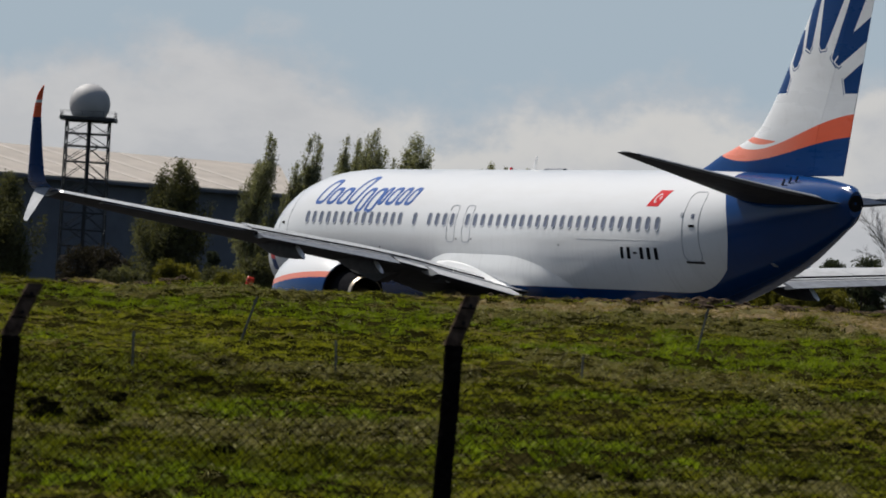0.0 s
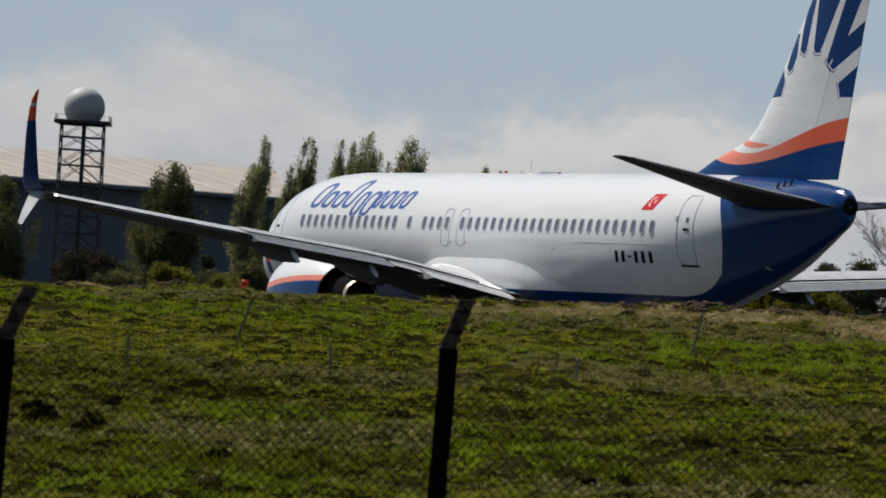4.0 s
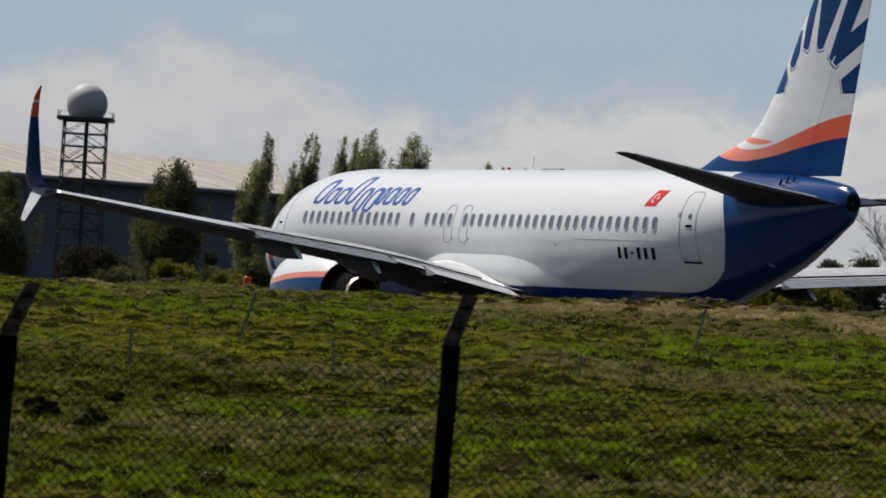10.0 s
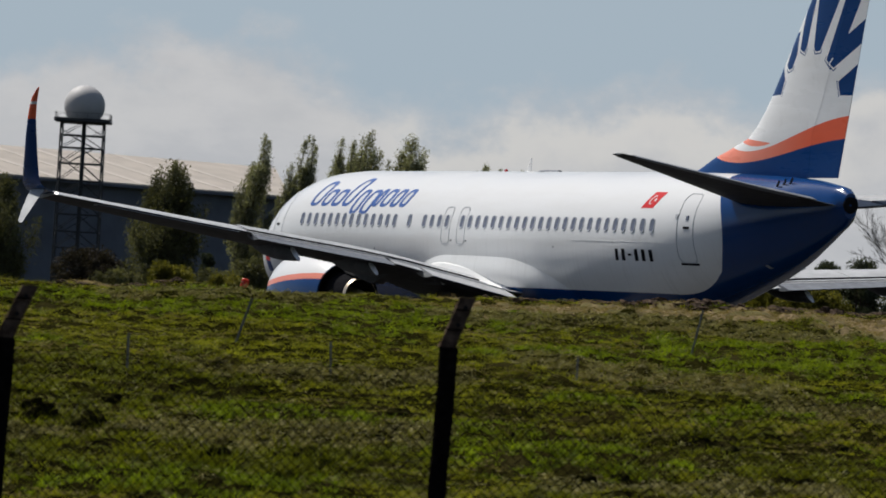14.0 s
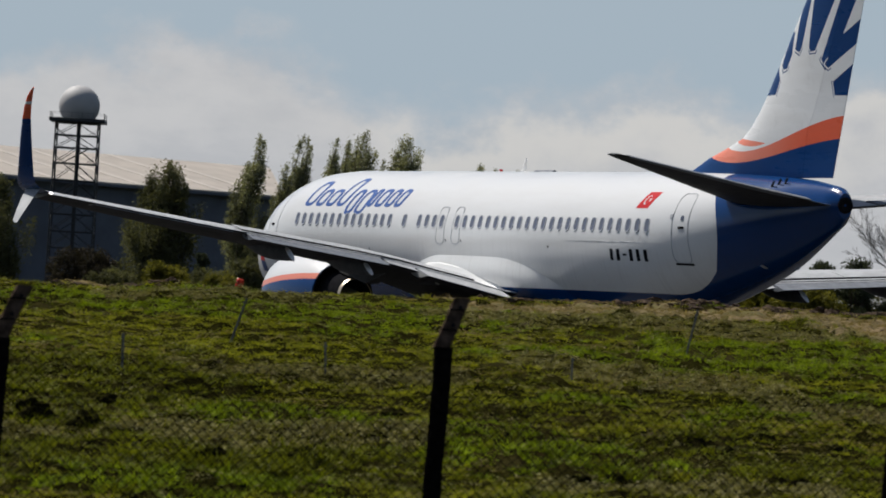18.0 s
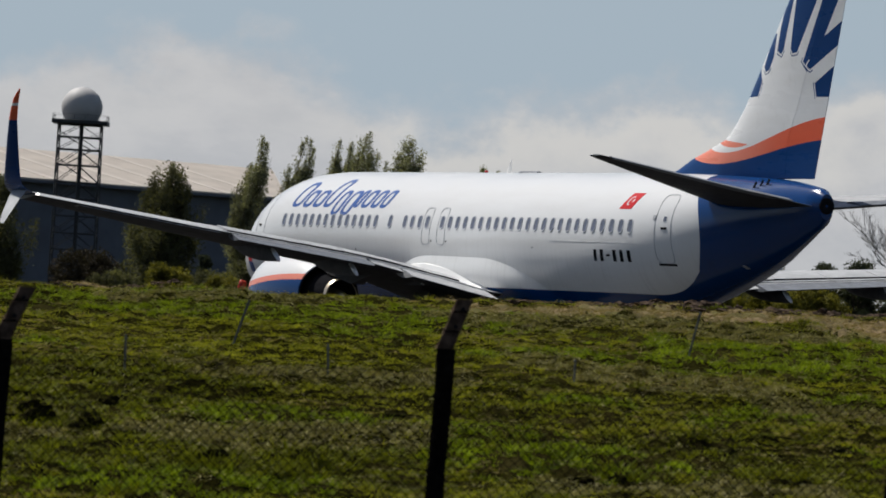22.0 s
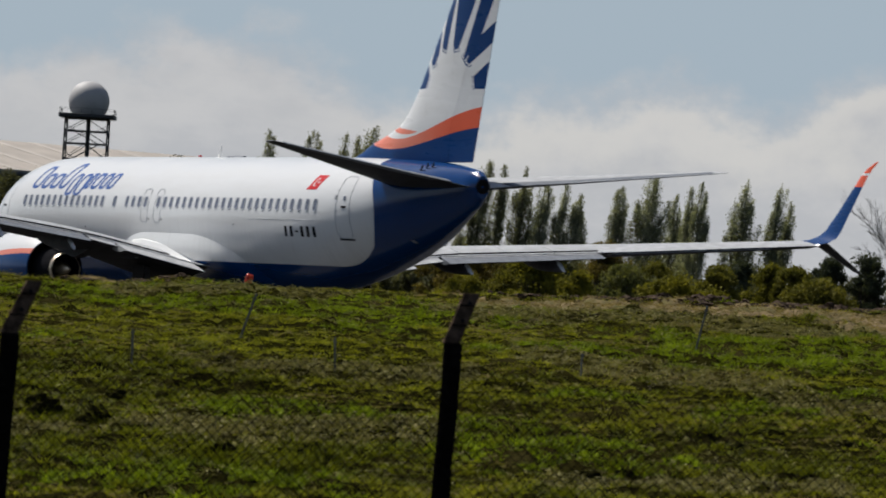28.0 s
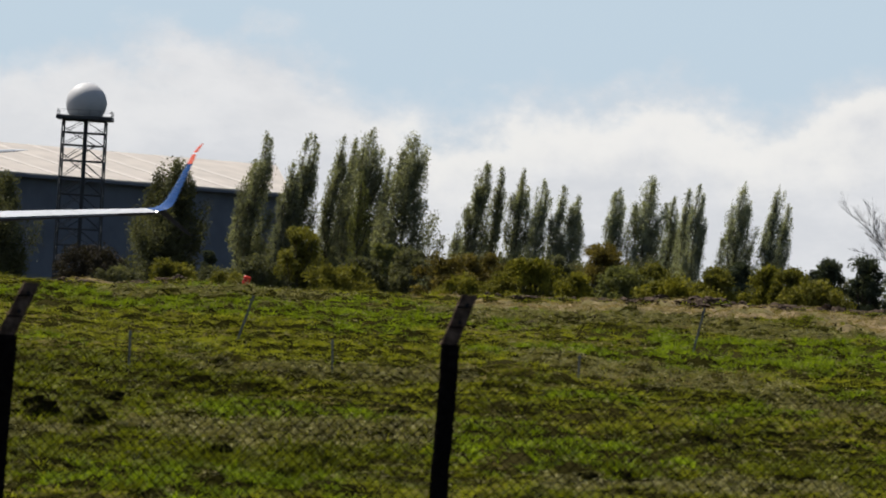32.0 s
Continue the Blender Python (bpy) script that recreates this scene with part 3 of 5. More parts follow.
def gear(parent):
    for side in (1, -1):
        leg = part("main_gear", tube("main_gear", (-21.0, side * 2.86, 0.56), (-20.6, side * 2.86, 2.15), 0.11, 0.14, M_FLAP), parent, "grey main landing gear leg")
        part("axle", tube("axle", (-21.0, side * 2.40, 0.56), (-21.0, side * 3.32, 0.56), 0.07, 0.07, M_BARE), leg)
        part("side_brace", tube("side_brace", (-20.9, side * 2.8, 1.1), (-20.6, side * 1.2, 2.0), 0.06, 0.06, M_WHITE), leg)
        # Gear door coloured with the painted underside shade.
        part("gear_door", box("gear_door", (0.9, 0.03, 1.0), M_UNDERSHADE, (-20.8, side * 3.12, 1.5), 0.01), leg)
        for off in (-0.43, 0.43):
            w = part("wheel", wheel_mesh("wheel", 0.565, 0.40), leg, "black rubber tyre", pose(-21.0, side * 2.86 + off, 0.565))
            part("rim", rim_mesh(0.565, 0.40), w, "white wheel rim")
            WHEELS.append((w, 0.565))
    gz = GRADE * 15.4
    leg = part("nose_gear", tube("nose_gear", (-5.6, 0, gz + 0.35), (-5.4, 0, 1.75), 0.08, 0.10, M_WHITE), parent, "white nose landing gear leg")
    part("axle", tube("axle", (-5.6, -0.30, gz + 0.343), (-5.6, 0.30, gz + 0.343), 0.05, 0.05, M_BARE), leg)
    for off in (-0.2, 0.2):
        w = part("wheel", wheel_mesh("wheel", 0.343, 0.2), leg, "black rubber tyre", pose(-5.6, off, gz + 0.343))
        part("rim", rim_mesh(0.343, 0.2), w, "white wheel rim")
        WHEELS.append((w, 0.343))


def airliner():
    air = thing("airliner", "white twin-engine jet airliner with navy tail and orange fin band", "airplane")
    ss = np.unique(np.concatenate([np.linspace(2.15, 3, 12), np.linspace(3, 9, 25), np.linspace(9, 26, 30), np.linspace(26, 38.26, 44)]))
    rings = []
    for s in ss:
        w, t, b, c = section(s)
        ring = []
        for k in range(56):
            a = 2 * math.pi * k / 56
            sn = math.sin(a)
            ring.append(Vector((-s, w * math.cos(a), c + sn * ((t - c) if sn > 0 else (c - b)))))
        rings.append(ring)
    body = part("fuselage", loft("fuselage", rings, M_BODY), air, "glossy white fuselage with a navy belly and tail")
    part("exhaust", lathe("exhaust", [(-38.21, 0.215), (-38.29, 0.205), (-38.31, 0.15), (-38.25, 0.01)], M_DARK, (0, 4.62), 20), body, "black tail exhaust")
    rings = []
    # how far it stands off the body, and how high it reaches
    hull = [(14.2, 0.0, 2.0), (16.0, 0.14, 2.95), (18.0, 0.20, 3.22), (21.5, 0.20, 3.20), (23.3, 0.18, 3.02), (24.8, 0.12, 2.65), (26.2, 0.0, 2.1)]
    where = np.linspace(14.2, 26.2, 97)
    for s, (off, reach) in zip(where, glide(hull, where)):
        w, t, b, c = section(s)
        ring = []
        for k in range(128):
            a = 2 * math.pi * k / 128
            sn = math.sin(a)
            y, z = w * math.cos(a), c + sn * ((t - c) if sn > 0 else (c - b))
            q = min(1.0, max(0.0, (reach - z) / 0.70))
            out = -0.05 + (off + 0.05) * q * q * (3 - 2 * q)
            ring.append(Vector((-s, y + math.cos(a) * out, z + sn * out)))
        rings.append(ring)
    part("belly_fairing", loft("belly_fairing", rings, M_BODY), body, "white wing-root fairing with a navy underside")
    for side in (1, -1):
        one_wing(side, air)
        one_engine(side, air)
        rings = []
        for y, a, b, z, th in ((0.3, 33.15, 38.04, 4.60, 0.42), (1.2, 33.9, 38.26, 4.714, 0.38), (4.0, 36.32, 38.94, 5.07, 0.22), (6.7, 38.65, 39.60, 5.42, 0.10), (6.95, 38.88, 39.66, 5.45, 0.06), (7.02, 39.2, 39.68, 5.46, 0.03)):
            rings.append(foil((-a, side * y, z + 0.005 * (b - a)), (-b, side * y, z), th, (0, 0, 1)))
        st = part("tailplane", shade_faces(loft("tailplane", rings[::side], M_WING), M_UNDERSHADE), air, "grey horizontal tailplane")
        for y0, y1 in ((0.95, 6.6),):
            r = []
            for u in range(4):
                y = y0 + (y1 - y0) * u / 3
                b = np.interp(y, (1.2, 7.0), (38.27, 39.68))
                z = np.interp(y, (1.2, 7.0), (4.71, 5.46))
                r.append(foil((-(b - 0.85 + 0.075 * y), side * y, z + 0.02), (-b - 0.01, side * y, z - 0.012), 0.15 - 0.012 * y, (0, 0, 1)))
            part("elevator", loft("elevator", r[::side], M_FLAP), st)
    # fin
    z_le = glide([(5.30, 28.6), (5.42, 29.4), (5.80, 30.6), (6.30, 32.45), (7.0, 33.35), (7.78, 33.99), (9.77, 35.53), (12.2, 37.4), (12.45, 37.9)], [5.3, 5.36, 5.42, 5.5, 5.6, 5.7, 5.8, 6.0, 6.3, 6.6, 7.0, 7.4, 7.78, 8.4, 9.0, 9.77, 10.6, 11.4, 12.2, 12.4, 12.45])[:, 0]
    zz = [5.3, 5.36, 5.42, 5.5, 5.6, 5.7, 5.8, 6.0, 6.3, 6.6, 7.0, 7.4, 7.78, 8.4, 9.0, 9.77, 10.6, 11.4, 12.2, 12.4, 12.45]
    fin_rings, rudder_rings = [], []
    thick = lambda u: float(np.interp(u, [a for a, b in FOIL], [b for a, b in FOIL]))
    for z, le in zip(zz, z_le):
        te = 37.46 + (z - 5.18) * 0.2545
        th = min(0.10 * (te - max(le, 32.0)), 0.5) * (0.25 if z > 12.42 else 1)
        hinge = 1 - 0.30 * (te - max(le, 32.6)) / (te - le)
        us = [hinge * k for k in (0, 0.015, 0.06, 0.15, 0.3, 0.5, 0.7, 0.85, 1)]
        at = lambda u, h, off=0.0: Vector((-(le + (te - le) * u), h * th + off, z))
        fin_rings.append([at(u, thick(u)) for u in us] + [at(u, -thick(u)) for u in us[:0:-1]])
        us = [hinge + 0.0008 + (0.9992 - hinge) * k for k in (0, 0.25, 0.5, 0.75, 1)]
        swing = lambda u: -math.tan(radians(0.2)) * (u - hinge) * (te - le)
        rudder_rings.append([at(u, thick(u) * 0.985, swing(u)) for u in us] + [at(u, -thick(u) * 0.985, swing(u)) for u in us[::-1]])
    fin = part("fin", loft("fin", fin_rings, M_FIN), air, "white fin with blue rays, orange band and navy base")
    part("rudder", loft("rudder", rudder_rings, M_FIN), fin, "rudder carrying on the fin's rays and band")
    # cabin windows
    gaps = {24, 29, 31}
    win = None
    frame_me, pane_me = window_meshes()
    for i in range(46):
        if i in gaps:
            continue
        s = 30.6 - 0.508 * i
        for side in (1, -1):
            n = skin_normal(s, 3.95)
            n = Vector((n.x, n.y * side, n.z))
            q = n.to_track_quat("Y", "Z").to_matrix().to_4x4()
            ob = part("window", frame_me, body, "", Matrix.Translation(on_skin(s, 3.95, side, 0.0)) @ q)
            part("pane", pane_me, ob)
    # doors and exits
    for side in (1, -1):
        for s in (17.90, 18.92):
            outline("overwing_exit", s - 0.27, s + 0.27, 3.32, 4.36, 0.14, 0.03, M_SEAM, body, side, 0.008, "grey seam of an overwing exit")
        for s, z in ((19.28, 3.40), (18.28, 3.40), (13.05, 3.12), (24.9, 3.30)):
            decal("vent_port", [[(s, z), (s + 0.04, z), (s + 0.04, z + 0.045), (s, z + 0.045)]], M_DARK, body, 0.006, side, 1)
        d = outline("rear_door", 31.84, 32.62, 3.0, 4.82, 0.2, 0.03, M_SEAM, body, side, 0.008, "rear cabin door outline")
        decal("door_sill", [[(31.88, 2.96), (32.60, 2.96), (32.60, 3.01), (31.88, 3.01)]], M_DARK, d, 0.014, side, 2, "dark door sill")
        decal("door_handle", [[(32.16, 3.88), (32.42, 3.88), (32.42, 3.94), (32.16, 3.94)]], M_DARK, d, 0.012, side, 1)
        decal("door_window", [[(32.24, 4.10), (32.36, 4.10), (32.36, 4.22), (32.24, 4.22)]], M_PANE, d, 0.012, side, 1)
        decal("door_hinge", [[(31.72, 4.15), (31.84, 4.15), (31.84, 4.25), (31.72, 4.25)]], M_SEAM, d, 0.02, side, 1)
        f = outline("front_door", 5.35, 6.20, 2.9, 4.75, 0.2, 0.02, M_FRAME, body, side, 0.008, "front cabin door outline")
        decal("door_handle", [[(5.6, 3.75), (5.85, 3.75), (5.85, 3.81), (5.6, 3.81)]], M_DARK, f, 0.012, side, 1)
        for a, b, zl, zh in ((3.45, 3.85, 3.74, 4.20), (3.90, 4.35, 3.82, 4.36), (4.42, 4.85, 3.95, 4.42)):
            decal("cockpit_window", [[(a, zl), (b, zl), (b, min(zh, section(b)[1] - 0.08)), (a, min(zh - 0.05, section(a)[1] - 0.08))]], M_PANE, body, 0.012, side, 4)
        emblem = decal("emblem", [[(4.25, 2.74), (4.80, 2.70), (4.84, 2.88), (4.35, 2.96)]], M_RED, body, 0.008, side, 3, "small red and navy emblem near the nose")
        decal("emblem_base", [[(4.40, 2.42), (4.95, 2.40), (4.82, 2.69), (4.27, 2.73)]], M_BLUE, emblem, 0.008, side, 3, "navy lower half of the emblem")
        # the airline's word mark: plain slanted outlines in its blue
        x = 7.80
        for wide, tall, drop in ((0.86, 0.74, 0.0), (0.74, 0.50, 0.0), (0.76, 0.50, 0.0), (0.80, 0.84, 0.0), (0.70, 0.72, 0.22), (0.78, 0.72, 0.22), (0.52, 0.52, 0.0), (0.72, 0.52, 0.0), (0.66, 0.52, 0.0), (0.66, 0.52, 0.0)):
            slanted("word_shape", x, wide - 0.12, 4.32 - drop, tall, 0.52, 0.15, M_WORD, body, side)
            x += wide - 0.02
        quads = [[(a, z0), (a + w, z0), (a + w, z1), (a, z1)] for a, w, z0, z1 in ((28.66, 0.15, 3.02, 3.32), (29.02, 0.16, 3.02, 3.32), (29.36, 0.18, 3.15, 3.20), (29.70, 0.16, 3.02, 3.32), (30.06, 0.16, 3.02, 3.32), (30.44, 0.16, 3.02, 3.32))]
        for q in quads:
            decal("marking_bar", [q], M_DARK, body, 0.006, side, 2)
        flag = decal("flag", [[(29.70, 4.40), (30.34, 4.40), (30.62, 4.83), (29.98, 4.83)]], M_RED, body, 0.006, side, 4, "red national flag with white crescent")
        cr = []
        for k in range(9):
            a0, a1 = radians(40 + 31 * k), radians(40 + 31 * (k + 1))
            ro = 0.125
            def ring_pt(a, outer):
                th = 0.045 * math.sin((a - radians(40)) / radians(279) * math.pi)
                q = ro if outer else ro - th - 0.004
                return (30.12 + q * math.cos(a) + 0.4 * q * math.sin(a), 4.615 + q * math.sin(a))
            cr.append([ring_pt(a0, True), ring_pt(a1, True), ring_pt(a1, False), ring_pt(a0, False)])
        decal("crescent", cr, M_WHITE, flag, 0.010, side, 1, "white crescent")
        decal("star", [[(30.22, 4.58), (30.29, 4.58), (30.31, 4.66), (30.24, 4.66)]], M_WHITE, flag, 0.010, side, 1)
        decal("tail_light", [[(34.9, 2.98), (34.99, 2.98), (34.99, 3.05), (34.9, 3.05)]], M_BARE, body, 0.02, side, 1)
        for s0, s1, zl in ((26.0, 32.0, 3.50),):
            n = int((s1 - s0) / 0.8)
            decal("lap_seam", [[(s0 + (s1 - s0) * k / n, zl), (s0 + (s1 - s0) * (k + 1) / n, zl), (s0 + (s1 - s0) * (k + 1) / n, zl + 0.014), (s0 + (s1 - s0) * k / n, zl + 0.014)] for k in range(n)], M_LAP, body, 0.004, side, 1)
    # blade antennas on the roof
    for s, h, w in ((18.95, 0.38, 0.30),):
        part("antenna", loft("antenna", [foil((-s, 0, 5.40), (-s - w, 0, 5.40), 0.05, (0, 1, 0)), foil((-s - 0.24, 0, 5.42 + h), (-s - 0.32, 0, 5.42 + h), 0.02, (0, 1, 0))], M_WHITE), body, "white blade antenna")
    part("beacon", box("beacon", (0.12, 0.08, 0.07), M_LENSRED, (-17.6, 0, 5.46), 0.02), body, "red beacon")
    part("satellite_fairing", loft("satellite_fairing", [[Vector((-19.9 - 1.2 * u, 0.3 * math.sin(math.pi * (0.08 + 0.84 * u)) * math.cos(a), 5.41 + 0.06 * max(0, math.sin(a)))) for a in [2 * math.pi * k / 16 for k in range(16)]] for u in (0, 0.25, 0.5, 0.75, 1)], M_FLAP), body)
    for s, z in ((35.50, 5.06), (35.68, 5.11), (35.88, 5.14)):
        m = Matrix.Translation(on_skin(s, z, 1, 0.05)) @ Matrix.Rotation(radians(-42), 4, "Y")
        part("vortex_fin", box("vortex_fin", (0.07, 0.025, 0.22), M_DARK, (0, 0, 0), 0.004, m), body, "thin dark vortex blade")
    gear(air)
    return air


def window_meshes():
    def ring(w, h, y, r):
        pts = []
        for cx, cz, a0 in ((w - r, h - r, 0), (-w + r, h - r, 90), (-w + r, -h + r, 180), (w - r, -h + r, 270)):
            for k in range(4):
                a = radians(a0 + 30 * k)
                pts.append(Vector((cx + r * math.cos(a), y, cz + r * math.sin(a))))
        return pts
    fr = loft("window", [ring(0.132, 0.190, -0.02, 0.105), ring(0.132, 0.190, 0.006, 0.105), ring(0.112, 0.170, 0.006, 0.09), ring(0.108, 0.162, -0.012, 0.088)], M_FRAME, caps=False, smooth=False)
    pane = loft("pane", [ring(0.110, 0.165, -0.03, 0.088), ring(0.110, 0.165, 0.000, 0.088)], M_PANE, smooth=False)
    return fr, pane


M_LENS = surface("clear_lens", (0.8, 0.8, 0.8), 0.1, 0.0, 0.05, coat=1.0)
_lens = M_LENS.node_tree.nodes["Principled BSDF"]      # the position lights are lit
_lens.inputs["Emission Color"].default_value, _lens.inputs["Emission Strength"].default_value = (1.0, 0.95, 0.9, 1.0), 2.5
M_LENSRED = surface("red_lens", (0.6, 0.02, 0.02), 0.15, 0.0, 0.1, coat=1.0)
AIR = airliner()


# ---- ground ----
def crest_far(u):
    return 112.0 + 1.2 * math.sin(u * 0.35) + 0.6 * math.sin(u * 0.9 + 1)


def clumped(u, d):
    """How far the turf bulges, 0 to 1: clumps a hand or two across, with low gaps between them."""
    k = noise.noise(Vector((u * 3.2, d * 1.7, 61))) + 0.75 * noise.noise(Vector((u * 7.0, d * 3.6, 62)))
    k = min(1.0, max(0.0, 0.42 + 0.95 * k))
    calm = noise.noise(Vector((u * 0.35, d * 0.2, 63)))
    return k * (1.0 if calm < 0.05 else 0.55)


def height(u, d):
    """Ground height: level meadow, a grassed bank up to a crest, then the runway and the flat field."""
    top = 1.30 + 0.0235 * max(-60, min(60, u))
    x = EYE.x + FWD.x * d + RGT.x * u
    y = EYE.y + FWD.y * d + RGT.y * u
    far = runway_z(x)
    if x > 140:
        far *= max(0.0, 1 - (x - 140) / 160.0)
    if x < -160:
        far *= max(0.0, 1 - (-160 - x) / 200.0)
    c = crest_far(u)
    if d <= 42:
        z = -1.05
    elif d <= c:
        k = (d - 42) / (c - 42)
        z = -1.05 + (top + 1.05) * (k * 0.86 + 0.14 * (1 - (1 - k) ** 2))
    else:
        k = min(1.0, (d - c) / 13.0)
        z = top + (min(far, top) - top) * (3 * k * k - 2 * k**3)
        if d > c + 60:
            z = far
    if 40 < d < c + 4 and abs(u) < 12:
        p = Vector((u * 0.5, d * 0.30, 0.0))
        z += 0.08 * noise.noise(p) + 0.07 * noise.noise(Vector((u * 1.5, d * 0.6, 3)))
        z += 0.14 * (clumped(u, d) - 0.42) * (0.45 if d > c - 2 else 1.0)
    return z


def density(u, d, seed, su, sd):
    return noise.noise(Vector((u * su, d * sd, seed)))


def bare(u, d):
    """Where the soil shows near the crest."""
    edge = density(u, d, 7, 0.5, 0.22) + 0.4 * density(u, d, 17, 2.0, 0.8)
    strip = u > 0.4 and 106.5 - 0.95 * min(u, 8) + 8.0 * edge < d < 110.0 - 0.35 * max(0.0, u - 3.5) + 3.0 * edge
    return strip or d > 111.0 and density(u, d, 8, 0.6, 0.2) > 0.0


def ground():
    us = np.concatenate([[-3800, -1500, -600, -250, -120, -60, -30, -18], [-12], np.arange(-8.8, 8.81, 0.08), [12], [18, 30, 60, 120, 250, 600, 1500, 3800]])
    ds = np.concatenate([[-800, -200, -60, 0, 20, 40, 43, 46], np.arange(48, 114, 0.2), np.arange(114, 118.01, 0.4), np.arange(119, 200, 3), np.arange(200, 480, 12), [520, 600, 800, 1200, 2000, 3000, 4600]])
    verts, faces = [], []
    for d in ds:
        for u in us:
            p = site(u, d)
            verts.append((p.x, p.y, height(float(u), float(d))))
    n = len(us)
    for i in range(len(ds) - 1):
        for j in range(n - 1):
            faces.append((i * n + j, i * n + j + 1, (i + 1) * n + j + 1, (i + 1) * n + j))
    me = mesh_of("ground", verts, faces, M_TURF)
    me.materials.append(M_EARTH)
    for p in me.polygons:
        i, j = divmod(p.index, n - 1)
        if 90 < ds[i] < 116 and abs(us[j]) < 8.8 and bare(float(us[j]), float(ds[i])):
            p.material_index = 1
    g = new("ground", me)
    return tagged(g, "rough mown grass bank and airfield turf", "ground", kind="structure")


def turf_material():
    m = bpy.data.materials.new("turf")
    m.use_nodes = True
    t = m.node_tree
    b = t.nodes["Principled BSDF"]
    fine, mid, wide = grain(t, 9.0, 6, 0.65), grain(t, 1.1, 5, 0.6), grain(t, 0.23, 3, 0.5)
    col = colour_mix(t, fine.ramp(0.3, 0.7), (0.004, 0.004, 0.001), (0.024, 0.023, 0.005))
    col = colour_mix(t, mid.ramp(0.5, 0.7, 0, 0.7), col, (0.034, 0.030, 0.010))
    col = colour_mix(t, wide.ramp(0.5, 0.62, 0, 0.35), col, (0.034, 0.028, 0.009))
    t.links.new(col.out, b.inputs["Base Color"])
    b.inputs["Roughness"].default_value = 1.0
    b.inputs["Specular IOR Level"].default_value = 0.0
    n = t.nodes.new("ShaderNodeBump")
    n.inputs["Strength"].default_value, n.inputs["Distance"].default_value = 0.8, 0.05
    t.links.new(fine.out, n.inputs["Height"])
    t.links.new(n.outputs[0], b.inputs["Normal"])
    return m


def foliage(name, dark, light, rough=0.6, through=0.35, patch=0.35):
    """Leaf or blade: varied from piece to piece, and lit through from behind."""
    m = bpy.data.materials.new(name)
    m.use_nodes = True
    t = m.node_tree
    b = t.nodes["Principled BSDF"]
    g = t.nodes.new("ShaderNodeNewGeometry")
    r = S(t, g.outputs["Random Per Island"])
    w, v = grain(t, patch, 4, 0.6), grain(t, patch * 0.3, 3, 0.5)
    col = colour_mix(t, r * 0.30 + w.ramp(0.40, 0.60) * 0.45 + v.ramp(0.40, 0.60) * 0.25, dark, light)
    t.links.new(col.out, b.inputs["Base Color"])
    b.inputs["Roughness"].default_value = rough
    b.inputs["Specular IOR Level"].default_value = 0.06
    tr = t.nodes.new("ShaderNodeBsdfTranslucent")
    t.links.new(colour_mix(t, 1.0, col, (1.31, 1.32, 0.6), "MULTIPLY").out, tr.inputs["Color"])
    mx = t.nodes.new("ShaderNodeMixShader")
    mx.inputs[0].default_value = through
    t.links.new(b.outputs[0], mx.inputs[1])
    t.links.new(tr.outputs[0], mx.inputs[2])
    t.links.new(mx.outputs[0], t.nodes["Material Output"].inputs["Surface"])
    return m


M_TURF = turf_material()
M_GRASS = foliage("grass_blades", (0.014, 0.014, 0.001), (0.360, 0.370, 0.030), 0.8, 0.35, 5.0)
M_LUSH = foliage("long_grass", (0.010, 0.013, 0.001), (0.265, 0.350, 0.018), 0.7, 0.35, 5.0)
M_WEED = foliage("weed_leaves", (0.007, 0.009, 0.001), (0.225, 0.245, 0.018), 0.7, 0.3, 6.0)
M_HAY = foliage("cut_grass", (0.026, 0.021, 0.006), (0.400, 0.360, 0.145), 0.7, 0.15, 7.0)
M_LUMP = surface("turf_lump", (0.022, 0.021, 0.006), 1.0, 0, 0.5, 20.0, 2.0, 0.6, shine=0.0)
M_STRAW = foliage("straw", (0.11, 0.085, 0.038), (0.34, 0.265, 0.12), 0.7, 0.25, 3.0)
M_SOIL = surface("soil", (0.075, 0.052, 0.036), 0.95, 0, 0.6, 14.0, 2.0, 0.6)
M_EARTH = surface("trodden_earth", (0.17, 0.125, 0.065), 0.95, 0, 0.6, 12.0, 1.2, 0.6, tint=(0.10, 0.09, 0.03))
M_ASPHALT = surface("weathered_asphalt", (0.062, 0.061, 0.060), 0.85, 0, 0.25, 30.0, 0.3, 0.3)
M_CONC = surface("dark_concrete", (0.012, 0.010, 0.009), 1.0, 0, 0.5, 16.0, 3.0, 0.8, shine=0.0)
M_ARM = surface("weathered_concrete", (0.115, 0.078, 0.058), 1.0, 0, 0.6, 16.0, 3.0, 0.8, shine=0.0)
M_WIRE = surface("rusty_wire", (0.010, 0.008, 0.007), 0.9, 0.0, 0.3, shine=0.0)
M_STEEL = surface("dull_steel", (0.15, 0.152, 0.15), 0.55, 0.6, 0.3)

ground()


def runway():
    xs = np.arange(-160, 421, 10.0)
    v, f = [], []
    for x in xs:
        z = runway_z(x) * (max(0.0, 1 - (x - 140) / 160.0) if x > 140 else 1.0) + 0.012
        v += [(x, -22.5, z), (x, 22.5, z), (x, -22.5, z - 0.3), (x, 22.5, z - 0.3)]
    for i in range(len(xs) - 1):
        k = 4 * i
        f += [(k, k + 4, k + 5, k + 1), (k + 1, k + 5, k + 7, k + 3), (k + 2, k + 6, k + 4, k)]
    tagged(new("runway", mesh_of("runway", v, f, M_ASPHALT, False)), "weathered dark grey asphalt runway", "runway", kind="structure")


runway()


